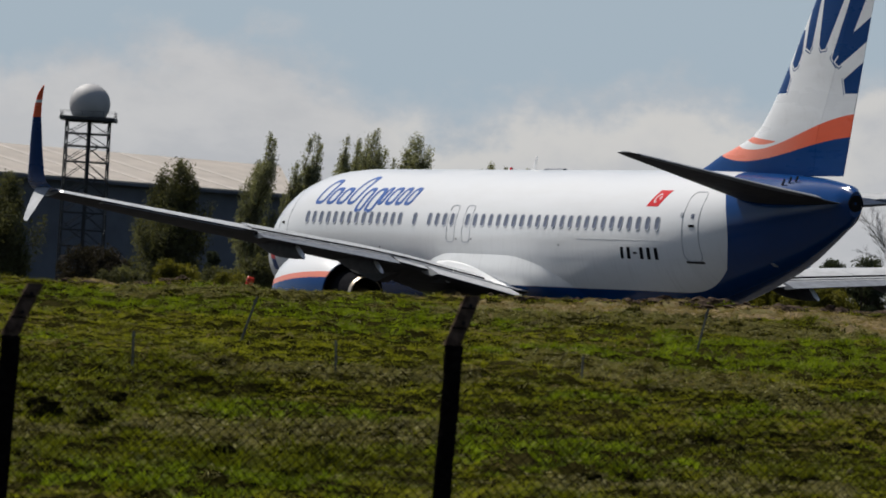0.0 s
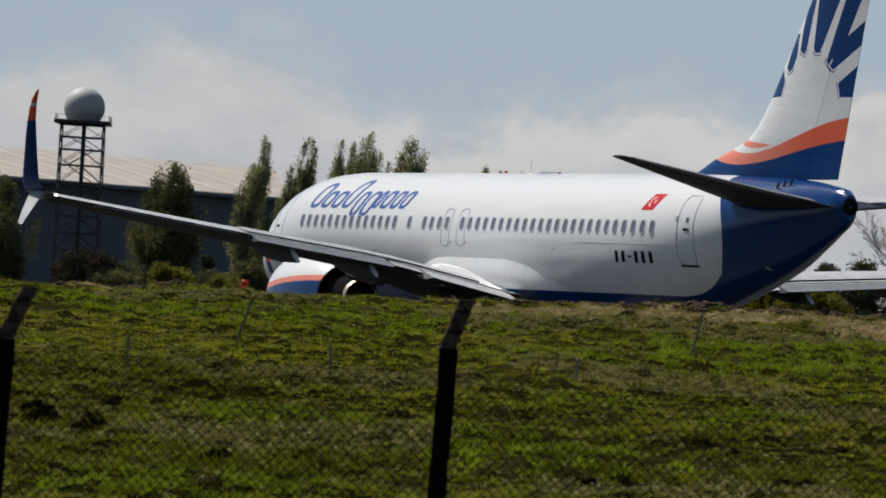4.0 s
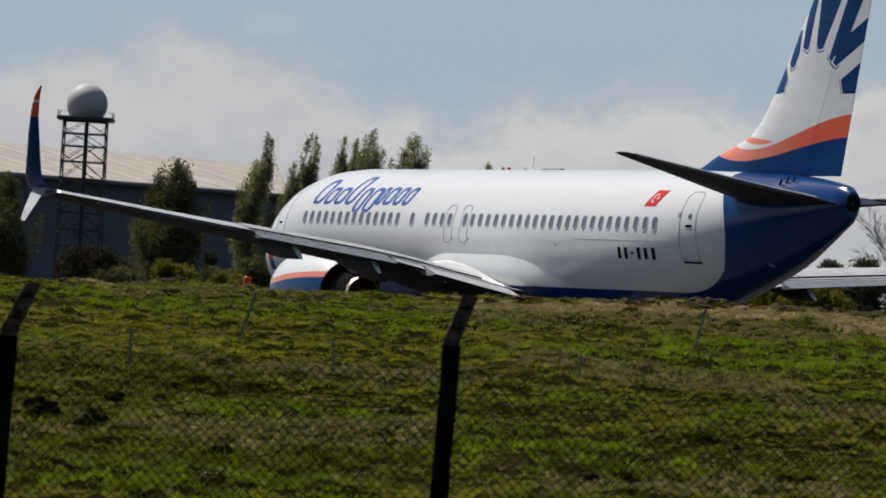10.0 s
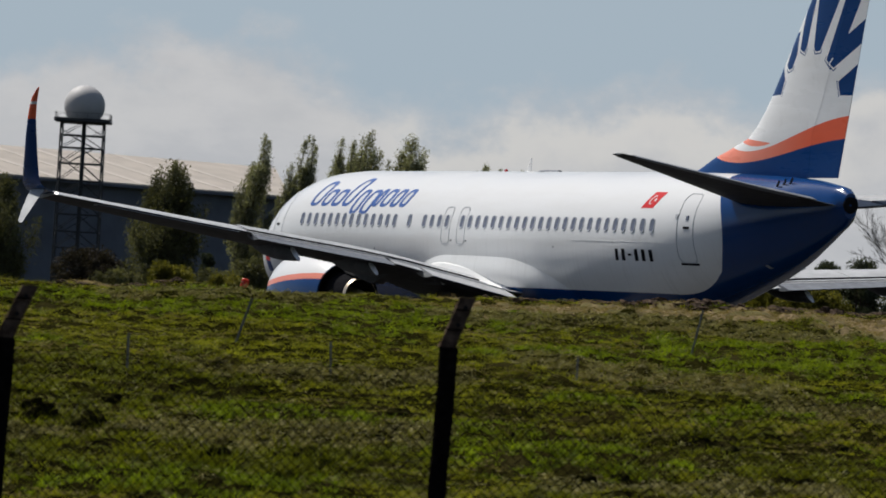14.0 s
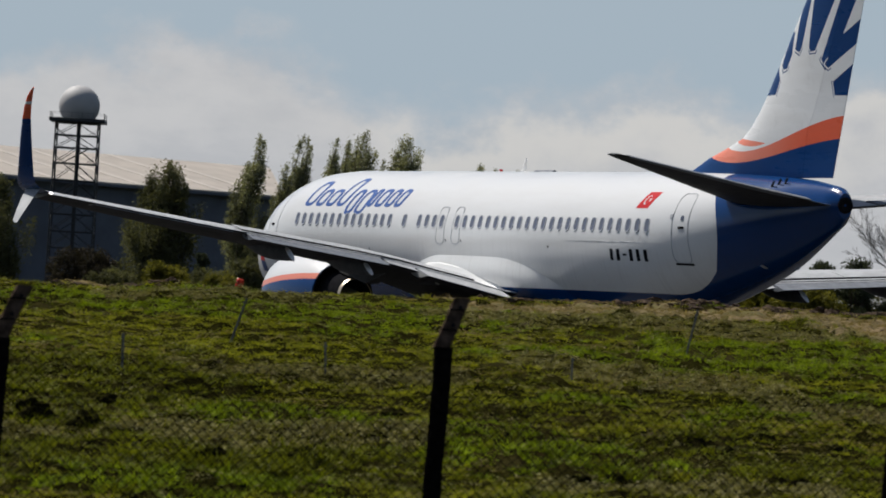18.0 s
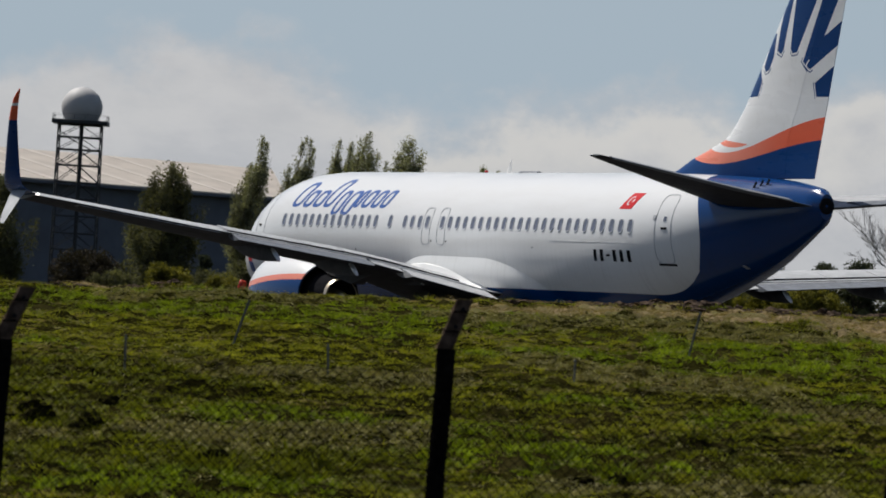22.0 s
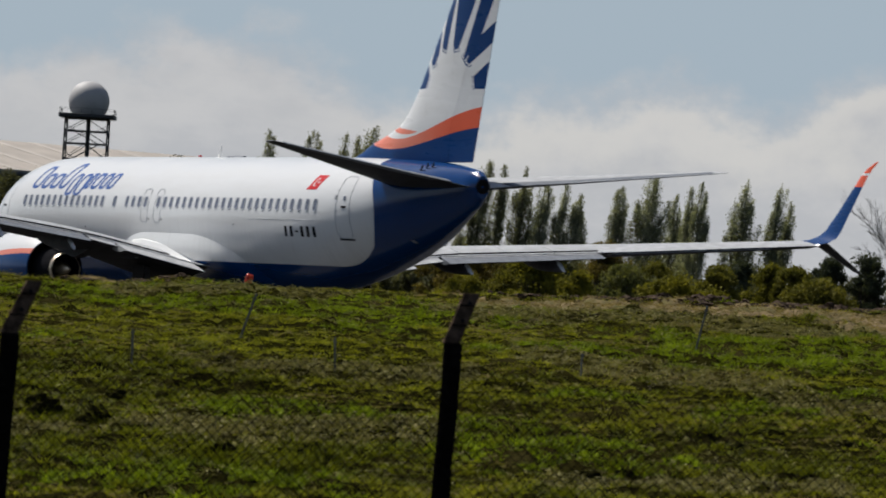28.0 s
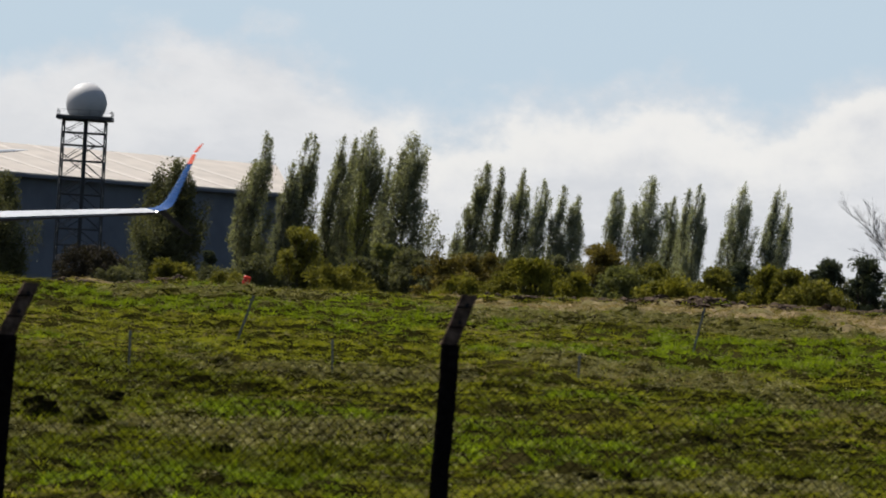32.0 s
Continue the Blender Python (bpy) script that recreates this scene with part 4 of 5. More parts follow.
# stretches of one kind of growth on the bank: two ends (u, d) and half breadth
TALL_STRETCH = [(-6.4, 104.5, -3.2, 104.0, 5.0), (-3.2, 101.0, -1.2, 97.0, 8.0), (-1.2, 100.0, 0.6, 100.0, 5.0), (1.6, 85.5, 6.0, 85.5, 3.2), (3.2, 91.5, 6.2, 90.5, 3.2),
                (-1.7, 66.0, -0.8, 66.5, 2.6), (0.6, 62.0, 1.6, 60.0, 4.0), (3.6, 72.0, 4.8, 76.0, 2.4), (-2.6, 53.0, -1.0, 54.0, 2.0)]
WEED_STRETCH = [(-4.4, 72.0, -2.6, 74.0, 5.0), (-3.6, 66.0, -2.2, 67.0, 3.5), (-3.2, 57.0, -0.5, 57.5, 4.0), (-6.0, 99.0, -5.0, 97.0, 3.0), (1.8, 62.0, 3.4, 61.0, 3.0)]
HAY_STRETCH = [(0.8, 101.5, 4.2, 100.0, 4.2), (1.4, 82.0, 3.0, 77.5, 2.6), (3.0, 77.5, 4.8, 71.5, 2.2), (-3.3, 61.0, -1.5, 60.5, 2.4), (-1.5, 60.5, -0.2, 63.5, 2.4),
               (-2.0, 75.0, 0.0, 76.0, 2.6), (1.2, 56.5, 3.2, 57.0, 1.6), (-4.6, 104.0, -1.5, 107.0, 2.0), (4.4, 97.0, 6.2, 99.0, 2.0)]
SMOOTH_STRETCH = [(-5.4, 86.0, -2.4, 89.0, 4.0), (0.3, 88.0, 1.4, 90.0, 3.0)]


def within(u, d, stretches):
    """Above 0 inside one of the stretches, with a ragged edge."""
    best = -9.0
    for a, b, c, e, half in stretches:
        q = ((u - a) * (c - a) * 25 + (d - b) * (e - b)) / ((c - a) ** 2 * 25 + (e - b) ** 2)
        q = min(1.0, max(0.0, q))
        best = max(best, 1 - math.hypot((u - a - (c - a) * q) * 5, d - b - (e - b) * q) / half)
    return best + 0.45 * density(u, d, 21, 0.9, 0.35) + 0.5 * density(u, d, 22, 3.0, 1.1)


def growth(u, d):
    """What grows or lies at a place on the bank."""
    if bare(u, d):
        return "bare"
    if within(u, d, SMOOTH_STRETCH) > 0.1:
        return "short"
    if within(u, d, HAY_STRETCH) > 0.05:
        return "hay"
    if within(u, d, TALL_STRETCH) > 0.0:
        return "tall"
    if within(u, d, WEED_STRETCH) > 0.0:
        return "weed"
    k = density(u, d, 23, 0.55, 0.28) + 0.5 * density(u, d, 24, 2.4, 1.0)
    return "tall" if k > 0.34 else "weed" if k < -0.36 else "short"


def strewn(n, seed):
    """Places scattered over the seen part of the bank, with what grows at each."""
    rng = np.random.default_rng(seed)
    d = 50 + 64 * rng.uniform(0, 1, n)
    u = rng.uniform(-1, 1, n) * (3.9 + (d - 50) * 0.066)
    return [(a, b, growth(a, b)) for a, b in zip(u.tolist(), d.tolist())]


def blade_mesh(name, base, side, tip, material, label):
    """One mesh of three-cornered blades."""
    n = len(base)
    v = np.stack([base - side, base + side, tip], 1)
    me = bpy.data.meshes.new(name)
    me.vertices.add(3 * n)
    me.vertices.foreach_set("co", v.ravel())
    me.loops.add(3 * n)
    me.loops.foreach_set("vertex_index", np.arange(3 * n, dtype=np.int32))
    me.polygons.add(n)
    me.polygons.foreach_set("loop_start", np.arange(0, 3 * n, 3, dtype=np.int32))
    me.materials.append(material)
    me.update(calc_edges=True)
    return tagged(new(name, me), label, "grass", kind="stuff")


def tufts(name, spots, each, material, tall, wide, spread, label, seed, lie=0.6, gap=-0.2):
    """Clumps of bent blades: tall in the middle, splayed at the rim, with gaps between them."""
    rng = np.random.default_rng(seed)
    spots = [(a, b) for a, b in spots if density(a, b, 31, 5.0, 1.6) > gap]
    k = len(spots)
    n = k * each
    size = np.repeat((0.6 + rng.gamma(2.2, 0.22, k).clip(0, 1.4)) * np.array([0.45 + 0.8 * clumped(a, b) for a, b in spots]), each)
    base = np.repeat(np.array([site(a, b, height(a, b)) for a, b in spots]), each, axis=0)
    off = np.clip(rng.normal(size=(n, 2)), -2, 2) * spread * np.sqrt(size)[:, None]
    base[:, :2] += off
    base[:, 2] -= 0.015
    far = np.hypot(off[:, 0], off[:, 1]) / (spread * np.sqrt(size) * 2.0)
    h = tall * rng.uniform(0.45, 1.2, n) * size * np.clip(1.15 - far * 0.7, 0.25, 1.2)
    a = rng.uniform(0, 2 * math.pi, n)
    w = wide * rng.uniform(0.6, 1.3, n)
    side = np.stack([np.cos(a) * w, np.sin(a) * w, np.zeros(n)], 1)
    b = np.arctan2(off[:, 1], off[:, 0]) + rng.normal(size=n) * 0.8
    l = h * rng.uniform(0.1, lie * 2, n)
    return blade_mesh(name, base, side, base + np.stack([np.cos(b) * l, np.sin(b) * l, h], 1), material, label)


def heaps(name, spots, each, material, tall, long, wide, spread, label, seed):
    """Cut stems lying crosswise in low ragged heaps."""
    rng = np.random.default_rng(seed)
    k = len(spots)
    n = k * each
    size = np.repeat((0.5 + rng.gamma(1.8, 0.30, k).clip(0, 1.6)) * np.array([0.5 + 0.7 * clumped(a, b) for a, b in spots]), each)
    mid = np.repeat(np.array([site(a, b, height(a, b)) for a, b in spots]), each, axis=0)
    off = np.clip(rng.normal(size=(n, 2)), -2, 2) * spread * size[:, None]
    far = np.hypot(off[:, 0], off[:, 1]) / (spread * size * 2.0)
    mid[:, :2] += off
    mid[:, 2] += tall * size * rng.uniform(0.05, 1.0, n) * np.clip(1.1 - far, 0.1, 1.0)
    way = rng.normal(size=(n, 3)) * (1, 1, 0.38)
    way /= np.linalg.norm(way, axis=1)[:, None]
    side = np.cross(way, rng.normal(size=(n, 3)))
    side *= (wide * rng.uniform(0.6, 1.4, n) / np.linalg.norm(side, axis=1))[:, None]
    reach = (long * rng.uniform(0.5, 1.3, n))[:, None]
    return blade_mesh(name, mid - way * reach, side, mid + way * reach, material, label)


def lumps(name, spots, material, label, category, squash=0.7):
    """Small uneven lumps in one mesh; spots are (u, d, radius), or with a lift above the ground."""
    balls = []
    for level in (1, 2):
        bm = bmesh.new()
        bmesh.ops.create_icosphere(bm, subdivisions=level, radius=1.0)
        balls.append(([v.co.copy() for v in bm.verts], [[v.index for v in f.verts] for f in bm.faces]))
        bm.free()
    verts, faces = [], []
    for u, d, r, *lift in spots:
        p = site(u, d, height(u, d) + sum(lift))
        k = len(verts)
        bv, bf = balls[1 if r > 0.05 else 0]
        e = Vector((1 + 0.5 * noise.noise(p * 5), 1 + 0.5 * noise.noise(p * 7), 1 + 0.5 * noise.noise(p * 9)))
        for q in bv:
            j = 1 + 0.8 * noise.noise(q * 1.4 + p * 3) + 0.6 * noise.noise(q * 3.4 + p * 5)
            verts.append((p.x + q.x * r * 1.3 * j * e.x, p.y + q.y * r * 1.3 * j * e.y, p.z + q.z * r * squash * j * e.z + r * 0.1))
        faces += [[k + i for i in f] for f in bf]
    return tagged(new(name, mesh_of(name, verts, faces, material, False)), label, category, kind="stuff")


# larger dark tussocks that stand out on the slope: u, d, how many lumps
TUSSOCKS = [(-3.43, 61.8, 24), (-2.94, 61.6, 18), (-1.66, 55.8, 18), (-0.92, 58.0, 14), (-1.10, 56.6, 10), (-2.56, 67.0, 7), (-3.25, 57.6, 10), (3.76, 78.9, 4), (1.71, 58.1, 5), (0.68, 61.8, 4)]


def sward():
    spots = strewn(78000, 3)
    of = lambda *kinds: [(a, b) for a, b, k in spots if k in kinds]
    rng = random.Random(31)
    some = lambda rows, share: [r for r in rows if rng.random() < share]
    tufts("grass", of("short"), 21, M_GRASS, 0.042, 0.0058, 0.050, "short mown yellow-green grass on the bank", 3, 1.5, -0.45)
    tufts("tall_grass", of("tall"), 20, M_LUSH, 0.056, 0.0085, 0.046, "longer bright green grass in streaks", 5, 1.2, -0.06)
    tufts("weeds", of("weed"), 16, M_WEED, 0.060, 0.0110, 0.050, "dark leafy weeds among the mown grass", 7, 1.8, -0.05)
    tufts("stubble", of("hay"), 5, M_GRASS, 0.045, 0.0050, 0.060, "thin green stubble under the cuttings", 9, 0.9, -0.3)
    heaps("cut_grass", some(of("hay"), 0.8), 15, M_HAY, 0.060, 0.035, 0.0060, 0.055, "grey-green grass clippings lying in swaths", 4)
    heaps("loose_cuttings", some(of("short", "weed", "tall"), 0.10), 10, M_HAY, 0.045, 0.030, 0.0050, 0.055, "scattered grey-green grass clippings", 8)
    straw = some([p for p in of("short", "hay") if density(p[0], p[1], 12, 0.4, 0.25) > 0.1], 0.35) + of("bare")
    heaps("dry_grass", straw, 9, M_STRAW, 0.030, 0.035, 0.0045, 0.06, "pale straw among the grass", 6)
    lump, fringe = [], []
    for u, d, n in TUSSOCKS:
        for _ in range(n):
            a, b = u + rng.gauss(0, 0.10), d + rng.gauss(0, 0.22)
            near = math.exp(-(((a - u) / 0.10) ** 2 + ((b - d) / 0.25) ** 2))
            lump.append((a, b, rng.uniform(0.028, 0.060), (0.03 + 0.007 * n) * near * rng.uniform(0.4, 1.0)))
            fringe += [(a + rng.gauss(0, 0.09), b + rng.gauss(0, 0.12)) for _ in range(6)]
    tufts("tussock_leaves", fringe, 26, M_WEED, 0.11, 0.0070, 0.050, "dark leaves sprouting round the turf lumps", 10, 0.9, -9)
    for a, b, k in spots[::260]:
        if k != "bare" and density(a, b, 40, 0.5, 0.3) > 0.0:
            lump.append((a, b, 0.03 + 0.05 * rng.random() ** 2))
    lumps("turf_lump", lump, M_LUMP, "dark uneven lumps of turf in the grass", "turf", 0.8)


sward()


def clods():
    rng = random.Random(8)
    spots = []
    for _ in range(260):
        u = rng.uniform(0.6, 7.6)
        spots.append((u, rng.uniform(110.5, 112.6), 0.025 + 0.075 * rng.random() ** 1.5))
    for _ in range(150):
        spots.append((rng.gauss(-4.3, 0.9), rng.uniform(110, 112.6), 0.02 + 0.05 * rng.random() ** 1.5))
    for _ in range(110):
        spots.append((rng.gauss(3.6, 1.0), rng.uniform(109.5, 112.5), 0.02 + 0.06 * rng.random() ** 1.5))
    for _ in range(160):
        spots.append((rng.uniform(1.2, 7.4), rng.uniform(98, 111), rng.uniform(0.015, 0.05)))
    lumps("soil_clod", spots, M_SOIL, "heaped brown soil clods along the crest", "soil", 0.6)


clods()


# ---- fence ----
def fence_post(u, d, lean_u, top, bend, wide, label):
    z0 = height(u, d) - 0.25
    p = thing("fence_post", label, "fence post", "concrete fence posts", m=Matrix.Translation(site(u, d, z0)))
    q = Matrix((( RGT.x, FWD.x, 0), (RGT.y, FWD.y, 0), (0, 0, 1)))
    rnd = random.Random(int(u * 100))

    def ring(cx, z, w):
        out = []
        for a, b in ((-1, -0.8), (-0.8, -1), (0.8, -1), (1, -0.8), (1, 0.8), (0.8, 1), (-0.8, 1), (-1, 0.8)):
            out.append(q @ Vector((cx + a * w + rnd.uniform(-1, 1) * 0.004, b * w + rnd.uniform(-1, 1) * 0.004, z - z0)))
        return out
    hs = np.linspace(z0, bend, 14)
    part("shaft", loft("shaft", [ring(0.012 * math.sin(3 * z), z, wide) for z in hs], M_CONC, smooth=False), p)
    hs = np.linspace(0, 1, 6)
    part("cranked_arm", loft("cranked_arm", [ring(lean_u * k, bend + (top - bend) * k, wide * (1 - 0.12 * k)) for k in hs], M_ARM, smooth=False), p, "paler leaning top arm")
    for k in (0.45, 0.80):
        c = q @ Vector((lean_u * k + 0.012, -wide * 0.9, bend + (top - bend) * k - z0))
        part("bolt_hole", tube("bolt_hole", c, c - FWD * 0.012, 0.013, 0.013, M_DARK, 10), p, "dark bolt hole")
    for k in (0.35, 0.75):
        c = q @ Vector((lean_u * k, -wide * 0.95, bend + (top - bend) * k - z0))
        part("staple", tube("staple", c - RGT * 0.05, c + RGT * 0.05, 0.006, 0.006, M_WIRE, 6), p)
    return p


POSTS = [(-2.735, 45.0, 0.15, 0.80, 0.46), (0.095, 45.0, 0.115, 0.885, 0.56)]
fence_post(-5.56, 45.0, 0.13, 0.80, 0.46, 0.056, "dark weathered concrete fence post with cranked top")
for row in POSTS:
    fence_post(*row[:3], row[3], row[4], 0.058, "dark weathered concrete fence post with cranked top")
fence_post(3.02, 45.0, 0.13, 0.95, 0.60, 0.056, "dark weathered concrete fence post with cranked top")


def chain_link():
    """Diamond mesh of wires woven between the posts."""
    verts, faces = [], []
    u0, u1, z1 = -5.5, 5.6, 0.41
    step, r = 0.072, 0.0026

    def bar(a, b):
        d = (b - a).normalized()
        s = d.cross(FWD) * r
        f = FWD * r
        k = len(verts)
        for p in (a, b):
            verts.extend([p + s, p + f, p - s, p - f])
        for i in range(4):
            j = (i + 1) % 4
            faces.append((k + i, k + j, k + 4 + j, k + 4 + i))

    def top(u):
        return z1 - 0.03 * math.sin((u + 2.7) / 2.83 * math.pi) ** 2 - 0.014 * max(0, u)
    n = int((u1 - u0) / step)
    rows = int(1.6 / step)
    for i in range(n):
        for j in range(rows * 2):
            u = u0 + i * step + (step / 2 if j % 2 else 0)
            w = 0.012 * noise.noise(Vector((u * 2, j * 0.07, 1)))
            za, zb = top(u) - j * step / 2, top(u) - (j + 1) * step / 2
            for dr in (-1, 1):
                bar(site(u, 44.93 + w, za), site(u + dr * step / 2, 44.93 + w + 0.004 * dr, zb))
    net = thing("chain_link_fence", "thin rusty diamond wire mesh stretched between concrete posts", "fence")
    part("wire_mesh", mesh_of("wire_mesh", verts, faces, M_WIRE, False), net)
    tw = []
    for k in range(40):
        u = u0 + (u1 - u0) * k / 39
        tw.append([site(u, 44.92, top(u)) + Vector((0, 0, 0.0018 * math.sin(a))) + FWD * 0.0018 * math.cos(a) for a in [2 * math.pi * q / 6 for q in range(6)]])
    part("straining_wire", loft("straining_wire", tw, M_WIRE), net)


chain_link()


def stake(u, d, lean, top, r, label):
    z = height(u, d)
    tall = top - z
    st = thing("steel_stake", label, "stake", "thin stakes in the grass", m=Matrix.Translation(site(u, d, z)))
    a, b = Vector((0, 0, -0.15)), RGT * lean + Vector((0, 0, tall))
    part("rod", tube("rod", a, b, r, r, M_STEEL, 6), st)
    part("clip", tube("clip", b * 0.9 - RGT * r * 1.6, b * 0.9 + RGT * r * 1.6, r * 0.7, r * 0.7, M_STEEL, 6), st)


# u, d, lean, height of the top, radius
for u, d, lean, top, r in ((-2.40, 84.1, 0.22, 0.99, 0.016), (3.13, 86.4, 0.165, 1.18, 0.014), (-3.17, 73.7, -0.01, 0.50, 0.013), (-1.04, 74.5, -0.035, 0.53, 0.013), (1.63, 78.5, 0.0, 0.51, 0.012)):
    stake(u, d, lean, top, r, "thin grey steel stake leaning in the grass" if lean > 0.1 else "short thin steel stake in the grass")


def marker():
    u, d = -2.98, 109.0
    z = max(height(u, d), 1.18)
    m = thing("edge_marker", "small bright red edge marker standing on the grass crest", "marker", m=Matrix.Translation(site(u, d, z + 0.05)))
    q = Matrix(((RGT.x, FWD.x, 0, 0), (RGT.y, FWD.y, 0, 0), (0, 0, 1, 0), (0, 0, 0, 1)))
    part("stem", tube("stem", (0, 0, -0.25), (0, 0, 0.06), 0.015, 0.015, M_STEEL, 8), m)
    part("plate", box("plate", (0.12, 0.05, 0.15), M_SIGNRED, (0, 0, 0.11), 0.02, q @ Matrix.Rotation(0.25, 4, "Y")), m, "bright red plate")
    part("cap", tube("cap", q @ Vector((0.0, -0.02, 0.12)), q @ Vector((0.0, -0.04, 0.12)), 0.03, 0.025, M_LENSRED, 10), m)


M_SIGNRED = surface("signal_red", (0.88, 0.06, 0.02), 0.45, 0, 0.15)
marker()


# ---- radar tower and shed ----
M_DOME = surface("dome_fabric", (0.50, 0.485, 0.475), 0.6, 0, 0.08, 0.5, 0.2)
M_LATTICE = surface("galvanised_lattice", (0.055, 0.058, 0.062), 0.6, 0.4, 0.3)
M_SHEDWALL = surface("shed_cladding", (0.12, 0.135, 0.165), 0.7, 0, 0.15, 0.3, 0.05)
M_ROOFLIGHT = surface("roof_light_sheet", (0.56, 0.50, 0.43), 0.5, 0, 0.12, 0.3, 0.06)
M_SHEDROOF = surface("shed_roof", (0.46, 0.405, 0.345), 0.6, 0, 0.12, 0.3, 0.06)


def tower():
    base = site(-46.2, 900, 0.0)
    rot = Matrix(((RGT.x, FWD.x, 0, 0), (RGT.y, FWD.y, 0, 0), (0, 0, 1, 0), (0, 0, 0, 1)))
    t = thing("radar_tower", "grey steel lattice radar tower carrying a white radome", "tower", m=Matrix.Translation(base) @ rot)
    h = 26.2
    legs = [(-2.7, -2.7), (2.7, -2.7), (2.7, 2.7), (-2.7, 2.7)]
    wide = lambda z: 1.0 + 0.06 * (1 - z / h)
    at = lambda k, z: Vector((legs[k % 4][0] * wide(z), legs[k % 4][1] * wide(z), z))
    for k in range(4):
        part("leg", tube("leg", at(k, 0), at(k, h), 0.125, 0.10, M_LATTICE, 8), t)
    levels = [0, 1.6, 3.7, 5.8, 7.9, 10.0, 12.1, 14.3, 16.5, 18.6, 20.8, 22.8, 24.4, h - 0.2]
    for i, z in enumerate(levels):
        for k in range(4):
            part("girt", tube("girt", at(k, z), at(k + 1, z), 0.085, 0.085, M_LATTICE, 6), t)
            if i < len(levels) - 1:
                z2 = levels[i + 1]
                mid = (at(k, z2) + at(k + 1, z2)) / 2
                foot = (at(k, z) + at(k + 1, z)) / 2
                part("brace", tube("brace", at(k, z), mid, 0.05, 0.05, M_LATTICE, 6), t)
                part("brace", tube("brace", at(k + 1, z), mid, 0.05, 0.05, M_LATTICE, 6), t)
                if i % 2 == 0:
                    part("brace", tube("brace", foot.lerp(at(k, z), 0.5), at(k, (z + z2) / 2), 0.032, 0.032, M_LATTICE, 6), t)
                    part("brace", tube("brace", foot.lerp(at(k + 1, z), 0.5), at(k + 1, (z + z2) / 2), 0.032, 0.032, M_LATTICE, 6), t)
    part("core", tube("core", (0.15, 0, 0), (0.15, 0, h), 0.27, 0.27, M_LATTICE, 12), t, "dark cable riser")
    for i in range(len(levels) - 2):
        a, b = levels[i], levels[i + 1]
        sgn = 1 if i % 2 else -1
        part("stair_flight", box("stair_flight", (3.4, 0.7, 0.12), M_LATTICE, m=Matrix.Translation((0.0, -1.2, (a + b) / 2)) @ Matrix.Rotation(sgn * math.atan2(b - a, 3.4), 4, "Y")), t)
    part("platform", box("platform", (7.1, 7.1, 0.5), M_LATTICE, (0, 0, h + 0.12), 0.05), t)
    for sx in (-1, 1):
        for k in range(6):
            part("rail_post", tube("rail_post", (sx * 3.45, -3.45 + k * 1.38, h), (sx * 3.45, -3.45 + k * 1.38, h + 1.1), 0.035 if k in (0, 5) else 0.018, 0.02, M_LATTICE, 6), t)
            part("rail_post", tube("rail_post", (-3.45 + k * 1.38, sx * 3.45, h), (-3.45 + k * 1.38, sx * 3.45, h + 1.1), 0.035 if k in (0, 5) else 0.018, 0.02, M_LATTICE, 6), t)
        part("hand_rail", tube("hand_rail", (sx * 3.45, -3.45, h + 1.05), (sx * 3.45, 3.45, h + 1.05), 0.016, 0.016, M_LATTICE, 6), t)
        part("hand_rail", tube("hand_rail", (-3.45, sx * 3.45, h + 1.05), (3.45, sx * 3.45, h + 1.05), 0.016, 0.016, M_LATTICE, 6), t)
    rings = []
    r, cz = 2.62, h + 2.05
    for i in range(25):
        a = radians(-50 + 139.5 * i / 24)
        rings.append([Vector((r * math.cos(a) * math.cos(b) + 0.05, r * math.cos(a) * math.sin(b), cz + r * math.sin(a))) for b in [2 * math.pi * k / 40 for k in range(40)]])
    part("radome", loft("radome", rings, M_DOME), t, "white spherical radome")
    part("dome_collar", tube("dome_collar", (0.05, 0, h + 0.2), (0.05, 0, h + 0.5), 1.9, 1.9, M_LATTICE, 24), t)


tower()


